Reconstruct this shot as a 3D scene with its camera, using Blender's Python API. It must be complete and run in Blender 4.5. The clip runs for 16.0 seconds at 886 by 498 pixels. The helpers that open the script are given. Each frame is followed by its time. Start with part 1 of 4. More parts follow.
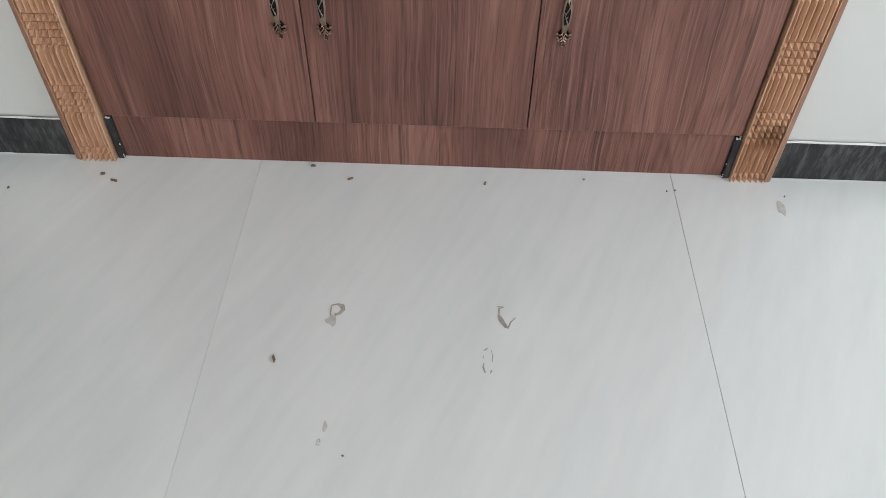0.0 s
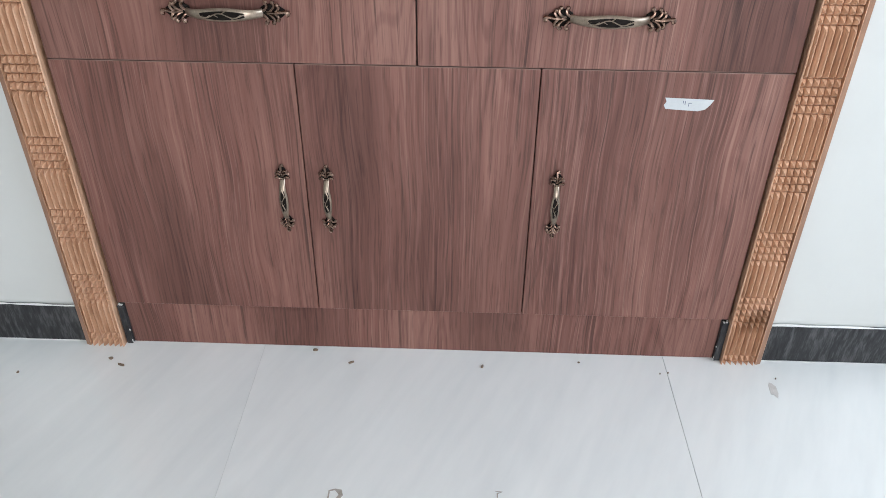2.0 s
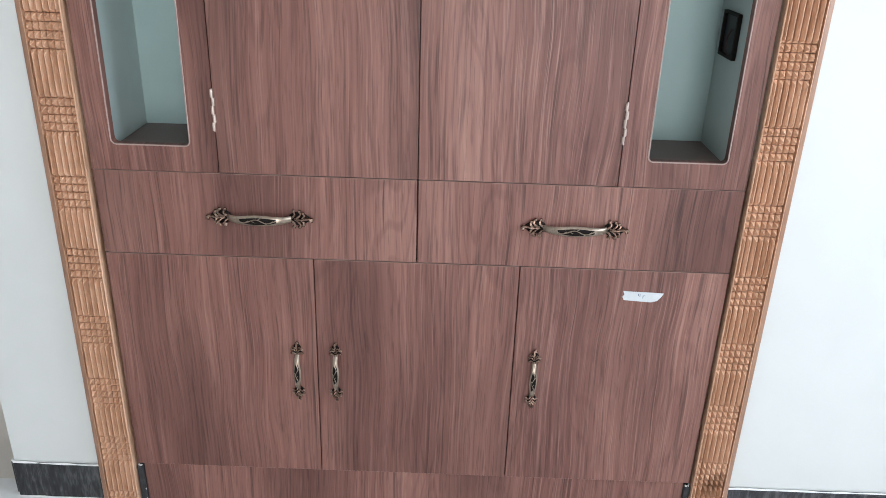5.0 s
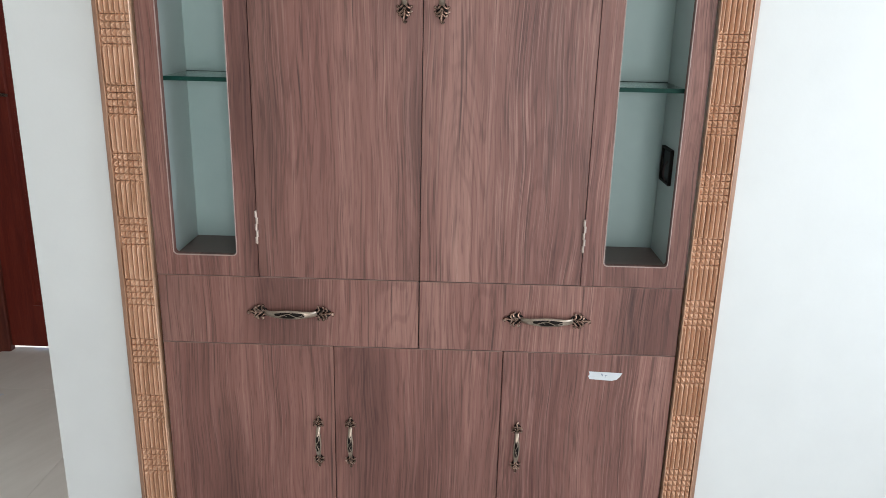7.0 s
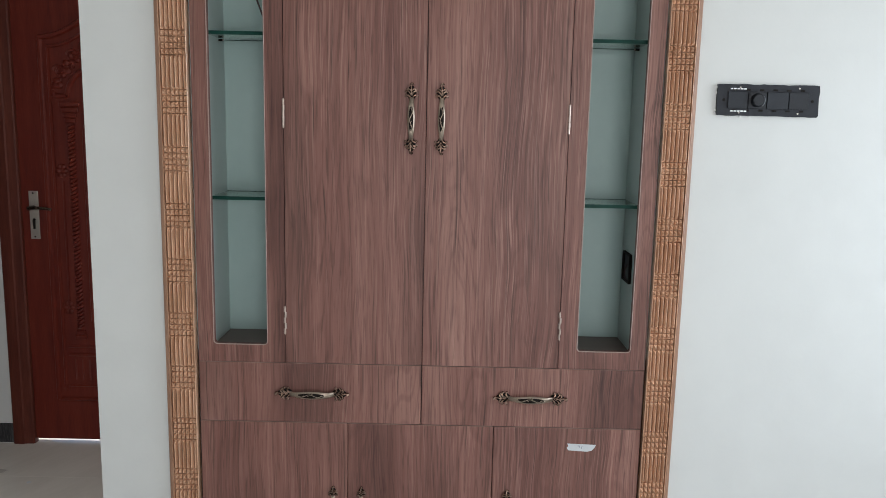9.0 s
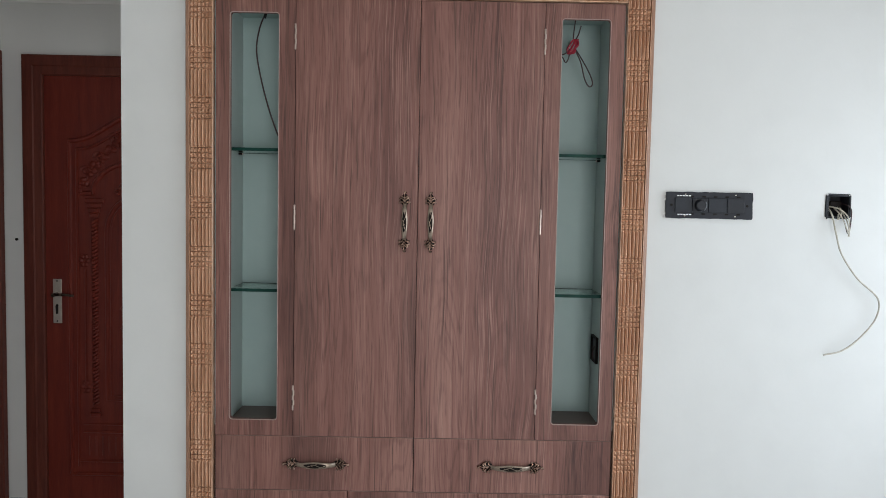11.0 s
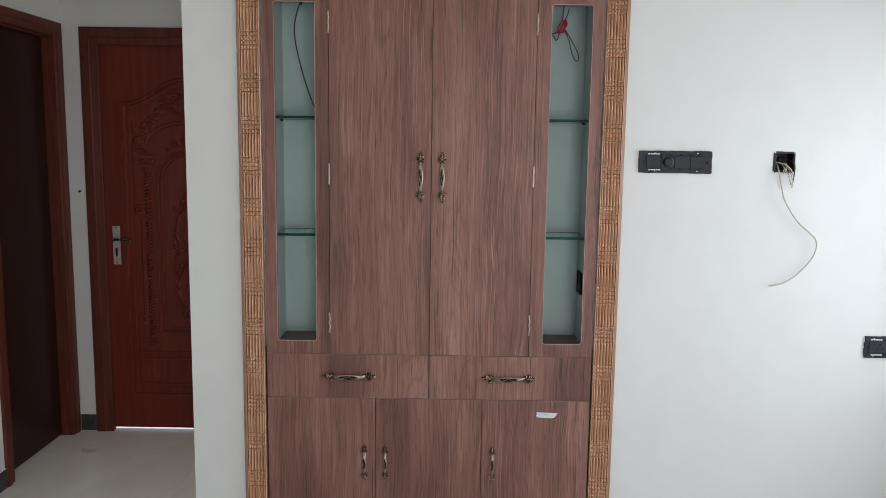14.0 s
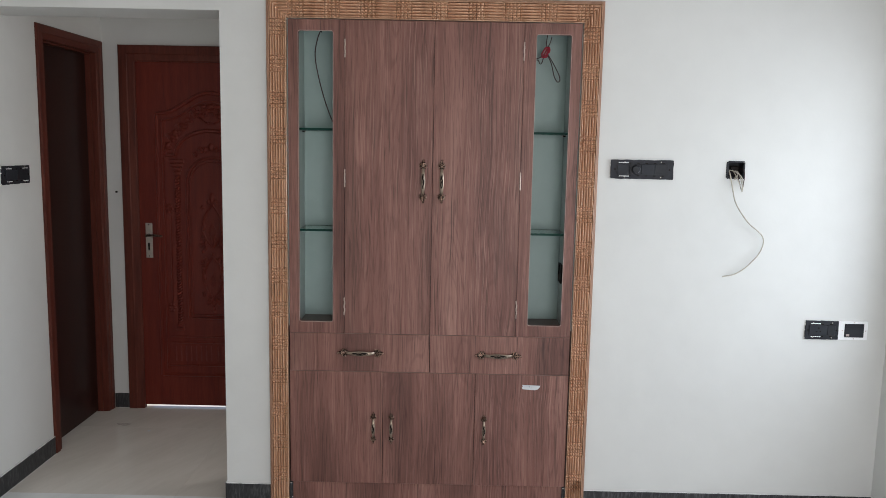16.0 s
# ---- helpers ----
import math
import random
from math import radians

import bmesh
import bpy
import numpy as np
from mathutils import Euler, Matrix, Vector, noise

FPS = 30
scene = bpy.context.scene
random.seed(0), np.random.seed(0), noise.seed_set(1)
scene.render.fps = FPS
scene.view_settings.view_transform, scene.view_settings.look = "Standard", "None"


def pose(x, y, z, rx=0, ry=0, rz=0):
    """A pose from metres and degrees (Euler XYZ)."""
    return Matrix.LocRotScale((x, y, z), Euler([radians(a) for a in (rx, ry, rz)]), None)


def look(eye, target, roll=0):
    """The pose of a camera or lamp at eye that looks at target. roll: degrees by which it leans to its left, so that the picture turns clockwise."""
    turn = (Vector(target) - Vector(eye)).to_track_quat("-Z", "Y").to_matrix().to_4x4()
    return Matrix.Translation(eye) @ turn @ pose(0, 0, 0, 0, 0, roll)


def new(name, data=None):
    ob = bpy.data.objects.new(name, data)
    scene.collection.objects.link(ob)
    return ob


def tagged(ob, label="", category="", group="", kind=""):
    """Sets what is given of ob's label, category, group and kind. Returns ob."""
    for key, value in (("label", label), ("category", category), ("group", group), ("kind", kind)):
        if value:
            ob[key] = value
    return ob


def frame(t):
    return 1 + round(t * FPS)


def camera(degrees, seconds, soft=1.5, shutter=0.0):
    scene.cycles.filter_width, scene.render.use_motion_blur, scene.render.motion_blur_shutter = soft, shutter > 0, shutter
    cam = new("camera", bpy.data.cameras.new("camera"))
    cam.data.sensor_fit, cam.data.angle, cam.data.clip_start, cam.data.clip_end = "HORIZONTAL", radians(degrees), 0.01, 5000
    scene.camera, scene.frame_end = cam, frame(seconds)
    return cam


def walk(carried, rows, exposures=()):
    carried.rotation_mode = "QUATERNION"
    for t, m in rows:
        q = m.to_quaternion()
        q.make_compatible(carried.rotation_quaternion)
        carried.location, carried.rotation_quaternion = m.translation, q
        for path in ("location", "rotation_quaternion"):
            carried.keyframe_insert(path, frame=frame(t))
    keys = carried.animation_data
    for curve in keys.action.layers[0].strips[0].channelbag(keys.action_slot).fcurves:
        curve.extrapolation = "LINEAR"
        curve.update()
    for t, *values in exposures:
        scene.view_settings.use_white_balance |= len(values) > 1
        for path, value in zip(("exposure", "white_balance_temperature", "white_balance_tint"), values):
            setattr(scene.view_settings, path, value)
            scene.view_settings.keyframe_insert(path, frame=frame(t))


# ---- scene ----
cam = camera(58.8, 16.0, soft=0.8)
PATH = [
    (0, (0.071, -1.142, 1.03), (0.04, 0.2, -0.452), 1.0),
    (0.5, (0.073, -1.15, 1.041), (0.032, 0.273, -0.364), 0.6),
    (1, (0.072, -1.159, 1.047), (0.025, 0.35, -0.265), 0.6),
    (1.5, (0.08, -1.172, 1.053), (0.025, 0.406, -0.174), 0.4),
    (2, (0.08, -1.177, 1.067), (0.029, 0.467, -0.07), 0.5),
    (2.5, (0.08, -1.181, 1.088), (0.027, 0.522, 0.041), 0.5),
    (3, (0.082, -1.185, 1.099), (0.03, 0.566, 0.132), 0.8),
    (3.5, (0.084, -1.187, 1.118), (0.036, 0.597, 0.217), 1.1),
    (6, (0.048, -1.485, 1.305), (0.047, 0.372, 0.563), 1.9),
    (6.5, (0.062, -1.541, 1.342), (0.047, 0.337, 0.655), 1.4),
    (7, (0.074, -1.662, 1.35), (0.048, 0.25, 0.766), 1.4),
    (7.5, (0.099, -1.777, 1.335), (0.056, 0.165, 0.855), 1.4),
    (8, (0.094, -1.853, 1.362), (0.064, 0.099, 0.929), 1.7),
    (8.5, (0.077, -1.924, 1.371), (0.064, 0.042, 1.007), 1.6),
    (9, (0.046, -2.004, 1.405), (0.049, -0.03, 1.084), 1.3),
    (9.5, (0.03, -2.085, 1.422), (0.053, -0.103, 1.156), 1.1),
    (10, (0.026, -2.153, 1.442), (0.073, -0.163, 1.255), 1.0),
    (12.5, (0.107, -2.531, 1.514), (0.069, -0.535, 1.4), 1.3),
    (13, (0.088, -2.605, 1.52), (0.054, -0.612, 1.348), 1.1),
    (13.5, (0.064, -2.705, 1.53), (0.046, -0.718, 1.303), 0.9),
    (14, (0.059, -2.775, 1.532), (0.049, -0.794, 1.263), 0.8),
    (14.5, (0.06, -2.811, 1.538), (0.051, -0.832, 1.248), 0.7),
    (15, (0.057, -2.84, 1.548), (0.054, -0.861, 1.256), 0.6),
    (15.1, (0.066, -3.187, 1.556), (0.035, -1.208, 1.262), 1.0),
    (15.5, (0.067, -3.197, 1.557), (0.05, -1.218, 1.266), 1.1),
    (16, (0.065, -3.229, 1.561), (0.055, -1.247, 1.297), 1.1),
]
EXPOSURES = [(0.0, 0.26, 6550, 10), (1.5, 0.52, 6300, 10), (3.5, 0.82, 6050, 10), (6.0, 0.68, 6200, 10), (7.0, 0.56, 6300, 10), (8.0, 0.3, 6350, 10), (9.0, 0.14, 6350, 10), (10.0, 0.07, 6350, 10.5), (12.5, 0.08, 6400, 11.5), (16.0, 0.03, 6500, 13)]
walk(cam, [(t, look(eye, target, roll)) for t, eye, target, roll in PATH], EXPOSURES)

# ---- light: soft daylight from a side window and from the open front of the room ----
world = bpy.data.worlds.new("sky")
scene.world = world
world.use_nodes = True
wn = world.node_tree.nodes
sky = wn.new("ShaderNodeTexSky")
sky.sky_type, sky.sun_disc = "NISHITA", False
sky.sun_elevation, sky.sun_rotation = radians(55), radians(20)
wn["Background"].inputs[1].default_value = 0.12
world.node_tree.links.new(sky.outputs[0], wn["Background"].inputs[0])


def lamp(name, m, sx, sy, watts, colour):
    d = bpy.data.lights.new(name, "AREA")
    d.shape, d.size, d.size_y, d.energy, d.color = "RECTANGLE", sx, sy, watts, colour
    ob = new(name, d)
    ob.matrix_world = m
    return ob


d = bpy.data.lights.new("sun", "SUN")
d.energy, d.angle, d.color = 3.5, radians(8), (1.0, 0.96, 0.9)
new("sun", d).matrix_world = look((1.4, 8.0, 12.0), (0, 2, 0))
WIN_Y0, WIN_Y1, WIN_Z0, WIN_Z1 = -1.5, -0.24, 0.76, 1.86
WIN_YM = (WIN_Y0 + WIN_Y1) / 2
lamp("side_window_daylight", look((2.13, WIN_YM, 1.31), (1.13, WIN_YM, 1.11)), WIN_Y1 - WIN_Y0, 1.08, 25, (0.83, 0.92, 1.0))
lamp("front_opening_daylight", look((0.85, -4.78, 1.17), (-0.3, 0, 0.75)), 1.5, 2.1, 59, (0.98, 0.96, 0.95))
# Added fill that brightens the passage; no window is known at that end.
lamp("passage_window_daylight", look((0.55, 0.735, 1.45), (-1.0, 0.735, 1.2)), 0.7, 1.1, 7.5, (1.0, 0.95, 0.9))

# ---- materials ----


def material(name, colours, stretch=(1, 1, 1), scale=5.0, rough=(0.4, 0.6), metal=0.0, bump=0.0, bump_scale=60.0, detail=6.0, distort=0.0, spots=None, per_piece=False, spec=0.5, coat=0.0, turn=0):
    """Two scales of noise between the colours, with roughness and fine relief. spots: colour, scale, share."""
    m = bpy.data.materials.new(name)
    m.use_nodes = True
    nt = m.node_tree
    n, ln = nt.nodes, nt.links
    b = n["Principled BSDF"]
    co = n.new("ShaderNodeTexCoord")
    mp = n.new("ShaderNodeMapping")
    mp.inputs["Scale"].default_value = stretch
    mp.vector_type = "TEXTURE" if turn else "POINT"
    if turn:
        mp.inputs["Scale"].default_value = [1 / k for k in stretch]
        mp.inputs["Rotation"].default_value = (0, 0, radians(turn))
    ln.new(co.outputs["Object"], mp.inputs["Vector"])
    if per_piece:
        oi = n.new("ShaderNodeObjectInfo")
        mu = n.new("ShaderNodeVectorMath")
        mu.operation = "SCALE"
        mu.inputs[0].default_value = (13.7, 7.1, 9.3)
        ln.new(oi.outputs["Random"], mu.inputs["Scale"])
        ln.new(mu.outputs[0], mp.inputs["Location"])
    big = n.new("ShaderNodeTexNoise")
    big.inputs["Scale"].default_value, big.inputs["Detail"].default_value, big.inputs["Distortion"].default_value = scale, detail, distort
    fine = n.new("ShaderNodeTexNoise")
    fine.inputs["Scale"].default_value, fine.inputs["Detail"].default_value = scale * 7, 3
    ln.new(mp.outputs[0], big.inputs["Vector"])
    ln.new(mp.outputs[0], fine.inputs["Vector"])
    mix = n.new("ShaderNodeMix")
    mix.inputs[0].default_value = 0.35
    ln.new(big.outputs[0], mix.inputs[2])
    ln.new(fine.outputs[0], mix.inputs[3])
    ramp = n.new("ShaderNodeValToRGB")
    e = ramp.color_ramp.elements
    while len(e) < len(colours):
        e.new(0.5)
    for i, c in enumerate(colours):
        e[i].position = 0.3 + 0.4 * i / (len(colours) - 1)
        e[i].color = (*c, 1)
    ln.new(mix.outputs[0], ramp.inputs[0])
    out = ramp.outputs[0]
    if spots:
        sc, ssc, share = spots
        sn = n.new("ShaderNodeTexNoise")
        sn.inputs["Scale"].default_value, sn.inputs["Detail"].default_value = ssc, 4
        ln.new(co.outputs["Object"], sn.inputs["Vector"])
        sr = n.new("ShaderNodeMapRange")
        sr.inputs["From Min"].default_value, sr.inputs["From Max"].default_value = share, share + 0.08
        ln.new(sn.outputs[0], sr.inputs["Value"])
        sm = n.new("ShaderNodeMix")
        sm.data_type = "RGBA"
        ln.new(sr.outputs[0], sm.inputs[0])
        ln.new(out, sm.inputs[6])
        sm.inputs[7].default_value = (*sc, 1)
        out = sm.outputs[2]
    ln.new(out, b.inputs["Base Color"])
    rr = n.new("ShaderNodeMapRange")
    rr.inputs["To Min"].default_value, rr.inputs["To Max"].default_value = rough
    ln.new(big.outputs[0], rr.inputs["Value"])
    ln.new(rr.outputs[0], b.inputs["Roughness"])
    b.inputs["Metallic"].default_value = metal
    b.inputs["Specular IOR Level"].default_value = spec
    b.inputs["Coat Weight"].default_value = coat
    if bump:
        bn = n.new("ShaderNodeTexNoise")
        bn.inputs["Scale"].default_value, bn.inputs["Detail"].default_value = bump_scale, 4
        ln.new(mp.outputs[0], bn.inputs["Vector"])
        bp = n.new("ShaderNodeBump")
        bp.inputs["Strength"].default_value, bp.inputs["Distance"].default_value = bump, 0.002
        ln.new(bn.outputs[0], bp.inputs["Height"])
        ln.new(bp.outputs[0], b.inputs["Normal"])
    return m


def laminate(name):
    """Walnut laminate: long vertical streaks at three widths, some swerving round knots."""
    m = bpy.data.materials.new(name)
    m.use_nodes = True
    nt = m.node_tree
    n, ln = nt.nodes, nt.links
    b = n["Principled BSDF"]
    co = n.new("ShaderNodeTexCoord")
    oi = n.new("ShaderNodeObjectInfo")
    off = n.new("ShaderNodeVectorMath")
    off.operation = "SCALE"
    off.inputs[0].default_value = (3.1, 5.7, 11.3)
    ln.new(oi.outputs["Random"], off.inputs["Scale"])
    add = n.new("ShaderNodeVectorMath")
    ln.new(co.outputs["Object"], add.inputs[0])
    ln.new(off.outputs[0], add.inputs[1])
    warp = n.new("ShaderNodeTexNoise")
    warp.inputs["Scale"].default_value, warp.inputs["Detail"].default_value = 5.0, 1.5
    slow = n.new("ShaderNodeMapping")
    slow.inputs["Scale"].default_value = (1.0, 1.0, 0.5)
    ln.new(add.outputs[0], slow.inputs["Vector"])
    ln.new(slow.outputs[0], warp.inputs["Vector"])
    wsc = n.new("ShaderNodeVectorMath")
    wsc.operation = "MULTIPLY_ADD"
    wsc.inputs[1].default_value = (0.037, 0.0, 0.0)
    ln.new(warp.outputs[1], wsc.inputs[0])
    ln.new(add.outputs[0], wsc.inputs[2])

    def streak(sx, sz, detail, rough=0.6):
        mp = n.new("ShaderNodeMapping")
        mp.inputs["Scale"].default_value = (sx, 1.0, sz)
        ln.new(wsc.outputs[0], mp.inputs["Vector"])
        t = n.new("ShaderNodeTexNoise")
        t.inputs["Scale"].default_value, t.inputs["Detail"].default_value, t.inputs["Roughness"].default_value = 1.0, detail, rough
        ln.new(mp.outputs[0], t.inputs["Vector"])
        return t.outputs[0]

    def ramp(v, *stops):
        r = n.new("ShaderNodeValToRGB")
        e = r.color_ramp.elements
        while len(e) < len(stops):
            e.new(0.5)
        for i, (p, c) in enumerate(stops):
            e[i].position, e[i].color = p, (*c, 1)
        ln.new(v, r.inputs[0])
        return r.outputs[0]

    def blend(f, a, c, mode="MIX"):
        x = n.new("ShaderNodeMix")
        x.data_type, x.blend_type = "RGBA", mode
        if hasattr(f, "links"):
            ln.new(f, x.inputs[0])
        else:
            x.inputs[0].default_value = f
        ln.new(a, x.inputs[6])
        ln.new(c, x.inputs[7])
        return x.outputs[2]

    def colour(v):
        x = n.new("ShaderNodeRGB")
        x.outputs[0].default_value = (*v, 1)
        return x.outputs[0]

    def maths(op, a, k):
        x = n.new("ShaderNodeMath")
        x.operation = op
        ln.new(a, x.inputs[0])
        if hasattr(k, "links"):
            ln.new(k, x.inputs[1])
        else:
            x.inputs[1].default_value = k
        return x.outputs[0]

    tone = lambda k: tuple(v * k for v in (1, 1, 1))
    wide = ramp(streak(7, 0.55, 4, 0.55), (0.3, LAM[0]), (0.44, LAM[1]), (0.56, LAM[2]), (0.78, LAM[3]))
    band = ramp(streak(85, 2.0, 4, 0.64), (0.26, LAM[0]), (0.42, LAM[1]), (0.58, LAM[2]), (0.8, LAM[3]))
    c = blend(0.5, wide, band)
    # growth rings: lines of equal height of a slow field, so that they run long and close in tall loops
    ring = maths("SINE", maths("MULTIPLY", streak(7.5, 0.9, 1.5, 0.45), 130.0), 0.0)
    c = blend(maths("MULTIPLY", ramp(ring, (0.5, tone(0)), (0.95, tone(1))), ramp(streak(4, 0.7, 2), (0.42, tone(0)), (0.62, tone(0.42)))), c, colour(LAM[0]))
    # short pale and dark dashes, crowded in places and sparse in others
    crowd = ramp(streak(5, 0.8, 3), (0.38, tone(0.06)), (0.66, tone(0.56)))
    c = blend(maths("MULTIPLY", ramp(streak(290, 3.4, 4, 0.6), (0.53, tone(0)), (0.66, tone(1))), crowd), c, colour(LAM[3]))
    c = blend(maths("MULTIPLY", ramp(streak(210, 3.6, 4, 0.64), (0.34, tone(1)), (0.46, tone(0))), ramp(streak(9, 1.2, 3), (0.36, tone(0.62)), (0.62, tone(0.12)))), c, colour(LAM[4]))
    c = blend(maths("MULTIPLY", ramp(streak(85, 2.6, 3, 0.6), (0.3, tone(1)), (0.42, tone(0))), ramp(streak(6, 1.0, 3), (0.42, tone(0.1)), (0.6, tone(0.65)))), c, colour(LAM[4]))
    # long hair-fine dark lines in loose bundles, and broad darker drifts
    c = blend(maths("MULTIPLY", ramp(streak(190, 1.4, 3, 0.6), (0.36, tone(1)), (0.43, tone(0))), ramp(streak(11, 0.8, 3), (0.45, tone(0.03)), (0.62, tone(0.7)))), c, colour(LAM[4]))
    c = blend(0.8, c, ramp(streak(3.6, 0.8, 3, 0.5), (0.36, (0.52, 0.48, 0.47)), (0.5, (1, 1, 1)), (0.68, (1.0, 1.0, 1.0))), "MULTIPLY")
    pores = ramp(streak(260, 11.0, 3), (0.34, (0.5, 0.46, 0.46)), (0.46, (1, 1, 1)))
    c = blend(0.62, c, pores, "MULTIPLY")
    ln.new(c, b.inputs["Base Color"])
    b.inputs["Roughness"].default_value = 0.48
    b.inputs["Specular IOR Level"].default_value = 0.36
    bp = n.new("ShaderNodeBump")
    bp.inputs["Strength"].default_value, bp.inputs["Distance"].default_value = 0.12, 0.001
    ln.new(streak(330, 4.0, 2), bp.inputs["Height"])
    ln.new(bp.outputs[0], b.inputs["Normal"])
    return m


LAM = ((0.106, 0.0395, 0.0315), (0.192, 0.083, 0.064), (0.245, 0.1165, 0.091), (0.415, 0.235, 0.188), (0.035, 0.013, 0.01))
WALNUT = laminate("walnut_laminate")
EDGE = material("pale_edge_band", [(0.3, 0.21, 0.185), (0.42, 0.32, 0.285)], scale=30, rough=(0.4, 0.5))
FRONTEDGE = material("brown_edge_band", [(0.2, 0.115, 0.095), (0.3, 0.19, 0.16)], scale=30, rough=(0.4, 0.5))
CARCASS = material("dark_board", [(0.028, 0.012, 0.01), (0.05, 0.022, 0.018)], (8, 8, 1), 6)
SHELFBOARD = material("brown_base_board", [(0.12, 0.085, 0.075), (0.17, 0.125, 0.11)], (2, 8, 2), 8)
TEAK = material("varnished_teak", [(0.4, 0.21, 0.12), (0.6, 0.355, 0.225), (0.73, 0.48, 0.33)], (9, 9, 1.2), 5, (0.26, 0.38), bump=0.2, bump_scale=40, distort=0.4, spots=((0.2, 0.085, 0.035), 5.0, 0.66), coat=0.35)
TEAK_LIP = material("brown_teak_edge", [(0.22, 0.11, 0.064), (0.36, 0.2, 0.125)], (9, 9, 1.2), 6, (0.35, 0.5), bump=0.2)
PAINT = material("off_white_wall_paint", [(0.58, 0.585, 0.565), (0.61, 0.615, 0.594), (0.63, 0.635, 0.614)], scale=1.3, rough=(0.5, 0.65), bump=0.12, bump_scale=70)
CEIL = material("white_ceiling_paint", [(0.78, 0.78, 0.76), (0.82, 0.82, 0.8)], scale=2, rough=(0.6, 0.8))
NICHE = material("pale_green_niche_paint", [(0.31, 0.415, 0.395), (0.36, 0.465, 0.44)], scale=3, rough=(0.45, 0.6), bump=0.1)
# Lighter copy of NICHE: brightness missing on the side walls, put into the colour.
NICHESIDE = material("niche_paint_lightened_side", [(0.46, 0.55, 0.53), (0.52, 0.61, 0.59)], scale=3, rough=(0.45, 0.6), bump=0.1)
GRANITE = material("black_granite", [(0.012, 0.012, 0.013), (0.032, 0.032, 0.034), (0.11, 0.11, 0.11)], (3.2, 3.2, 0.6), 15, (0.4, 0.6), spec=0.3, bump=0.5, distort=1.5, per_piece=True, spots=((0.4, 0.4, 0.4), 60, 0.73))
PLASTER = material("white_putty", [(0.68, 0.68, 0.66), (0.85, 0.85, 0.83)], scale=30, rough=(0.7, 0.9), bump=0.5, bump_scale=120)
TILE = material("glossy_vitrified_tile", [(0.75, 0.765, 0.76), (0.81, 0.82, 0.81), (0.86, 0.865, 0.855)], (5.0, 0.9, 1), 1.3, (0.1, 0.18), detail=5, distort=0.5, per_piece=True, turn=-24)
# TILE warmed and darkened: the passage's bounced light is put into the colour.
WARMLIT_TILE = material("vitrified_tile_warm_lit", [(0.66, 0.62, 0.555), (0.71, 0.67, 0.605), (0.76, 0.72, 0.655)], (5.0, 0.9, 1), 1.3, (0.1, 0.2), detail=5, distort=0.5, per_piece=True, turn=-24)
GROUT = material("grey_grout", [(0.36, 0.36, 0.35), (0.46, 0.46, 0.44)], scale=20, rough=(0.8, 0.9))
REDWOOD = material("red_stained_door_wood", [(0.08, 0.01, 0.007), (0.12, 0.016, 0.009), (0.16, 0.026, 0.014)], (10, 10, 0.8), 4, (0.38, 0.5), spec=0.25, bump=0.12, bump_scale=50, distort=0.4)
REDFRAME = material("brown_stained_casing_wood", [(0.06, 0.0125, 0.008), (0.09, 0.02, 0.012), (0.125, 0.032, 0.019)], (10, 10, 0.8), 4, (0.4, 0.55), spec=0.25, bump=0.15, bump_scale=50, distort=0.4)
DARKDOOR = material("dark_brown_door", [(0.016, 0.005, 0.004), (0.028, 0.009, 0.006)], (8, 8, 0.7), 3, (0.3, 0.4), spec=0.25)
BRONZE = material("dark_bronze", [(0.014, 0.01, 0.008), (0.06, 0.046, 0.036), (0.36, 0.28, 0.21)], scale=150, rough=(0.22, 0.38), metal=0.9)
BRASS = material("antique_brass", [(0.22, 0.17, 0.13), (0.42, 0.345, 0.275)], scale=60, rough=(0.28, 0.42), metal=1.0)
COPPER = material("worn_copper_bronze", [(0.05, 0.032, 0.024), (0.22, 0.145, 0.11), (0.42, 0.3, 0.235)], scale=110, rough=(0.2, 0.34), metal=1.0)
BLACKENED = material("blackened_brass", [(0.006, 0.005, 0.004), (0.016, 0.012, 0.01)], scale=90, rough=(0.5, 0.65), spec=0.08)
STEEL = material("bright_steel", [(0.42, 0.33, 0.28), (0.64, 0.54, 0.48)], scale=40, rough=(0.32, 0.48), metal=0.9)
SATIN = material("satin_lock_plate", [(0.42, 0.38, 0.33), (0.55, 0.5, 0.44)], scale=40, rough=(0.35, 0.5), metal=0.85)
BASEPL = material("blue_black_plastic", [(0.009, 0.01, 0.014), (0.016, 0.018, 0.024)], scale=40, rough=(0.45, 0.6), spec=0.3, spots=((0.05, 0.054, 0.062), 90, 0.72))
BLACKPL = material("black_plastic", [(0.008, 0.009, 0.012), (0.016, 0.018, 0.022)], scale=25, rough=(0.4, 0.55), spec=0.3)
GREYPL = material("dark_grey_plastic", [(0.011, 0.013, 0.017), (0.02, 0.023, 0.029)], scale=25, rough=(0.45, 0.6), spec=0.3)
PALEPL = material("pale_grey_plastic", [(0.05, 0.055, 0.06), (0.16, 0.17, 0.18)], scale=50, rough=(0.5, 0.6))
WHITEPL = material("white_plastic", [(0.76, 0.77, 0.77), (0.82, 0.83, 0.83)], scale=20, rough=(0.3, 0.4))
WIREIV = material("dusty_ivory_cable", [(0.32, 0.3, 0.24), (0.5, 0.47, 0.39)], scale=60, rough=(0.5, 0.6))
WIREDK = material("dark_cable", [(0.03, 0.018, 0.018), (0.06, 0.03, 0.03)], scale=60, rough=(0.4, 0.5))
WIRERED = material("red_cable", [(0.3, 0.012, 0.03), (0.45, 0.03, 0.06)], scale=60, rough=(0.4, 0.5))
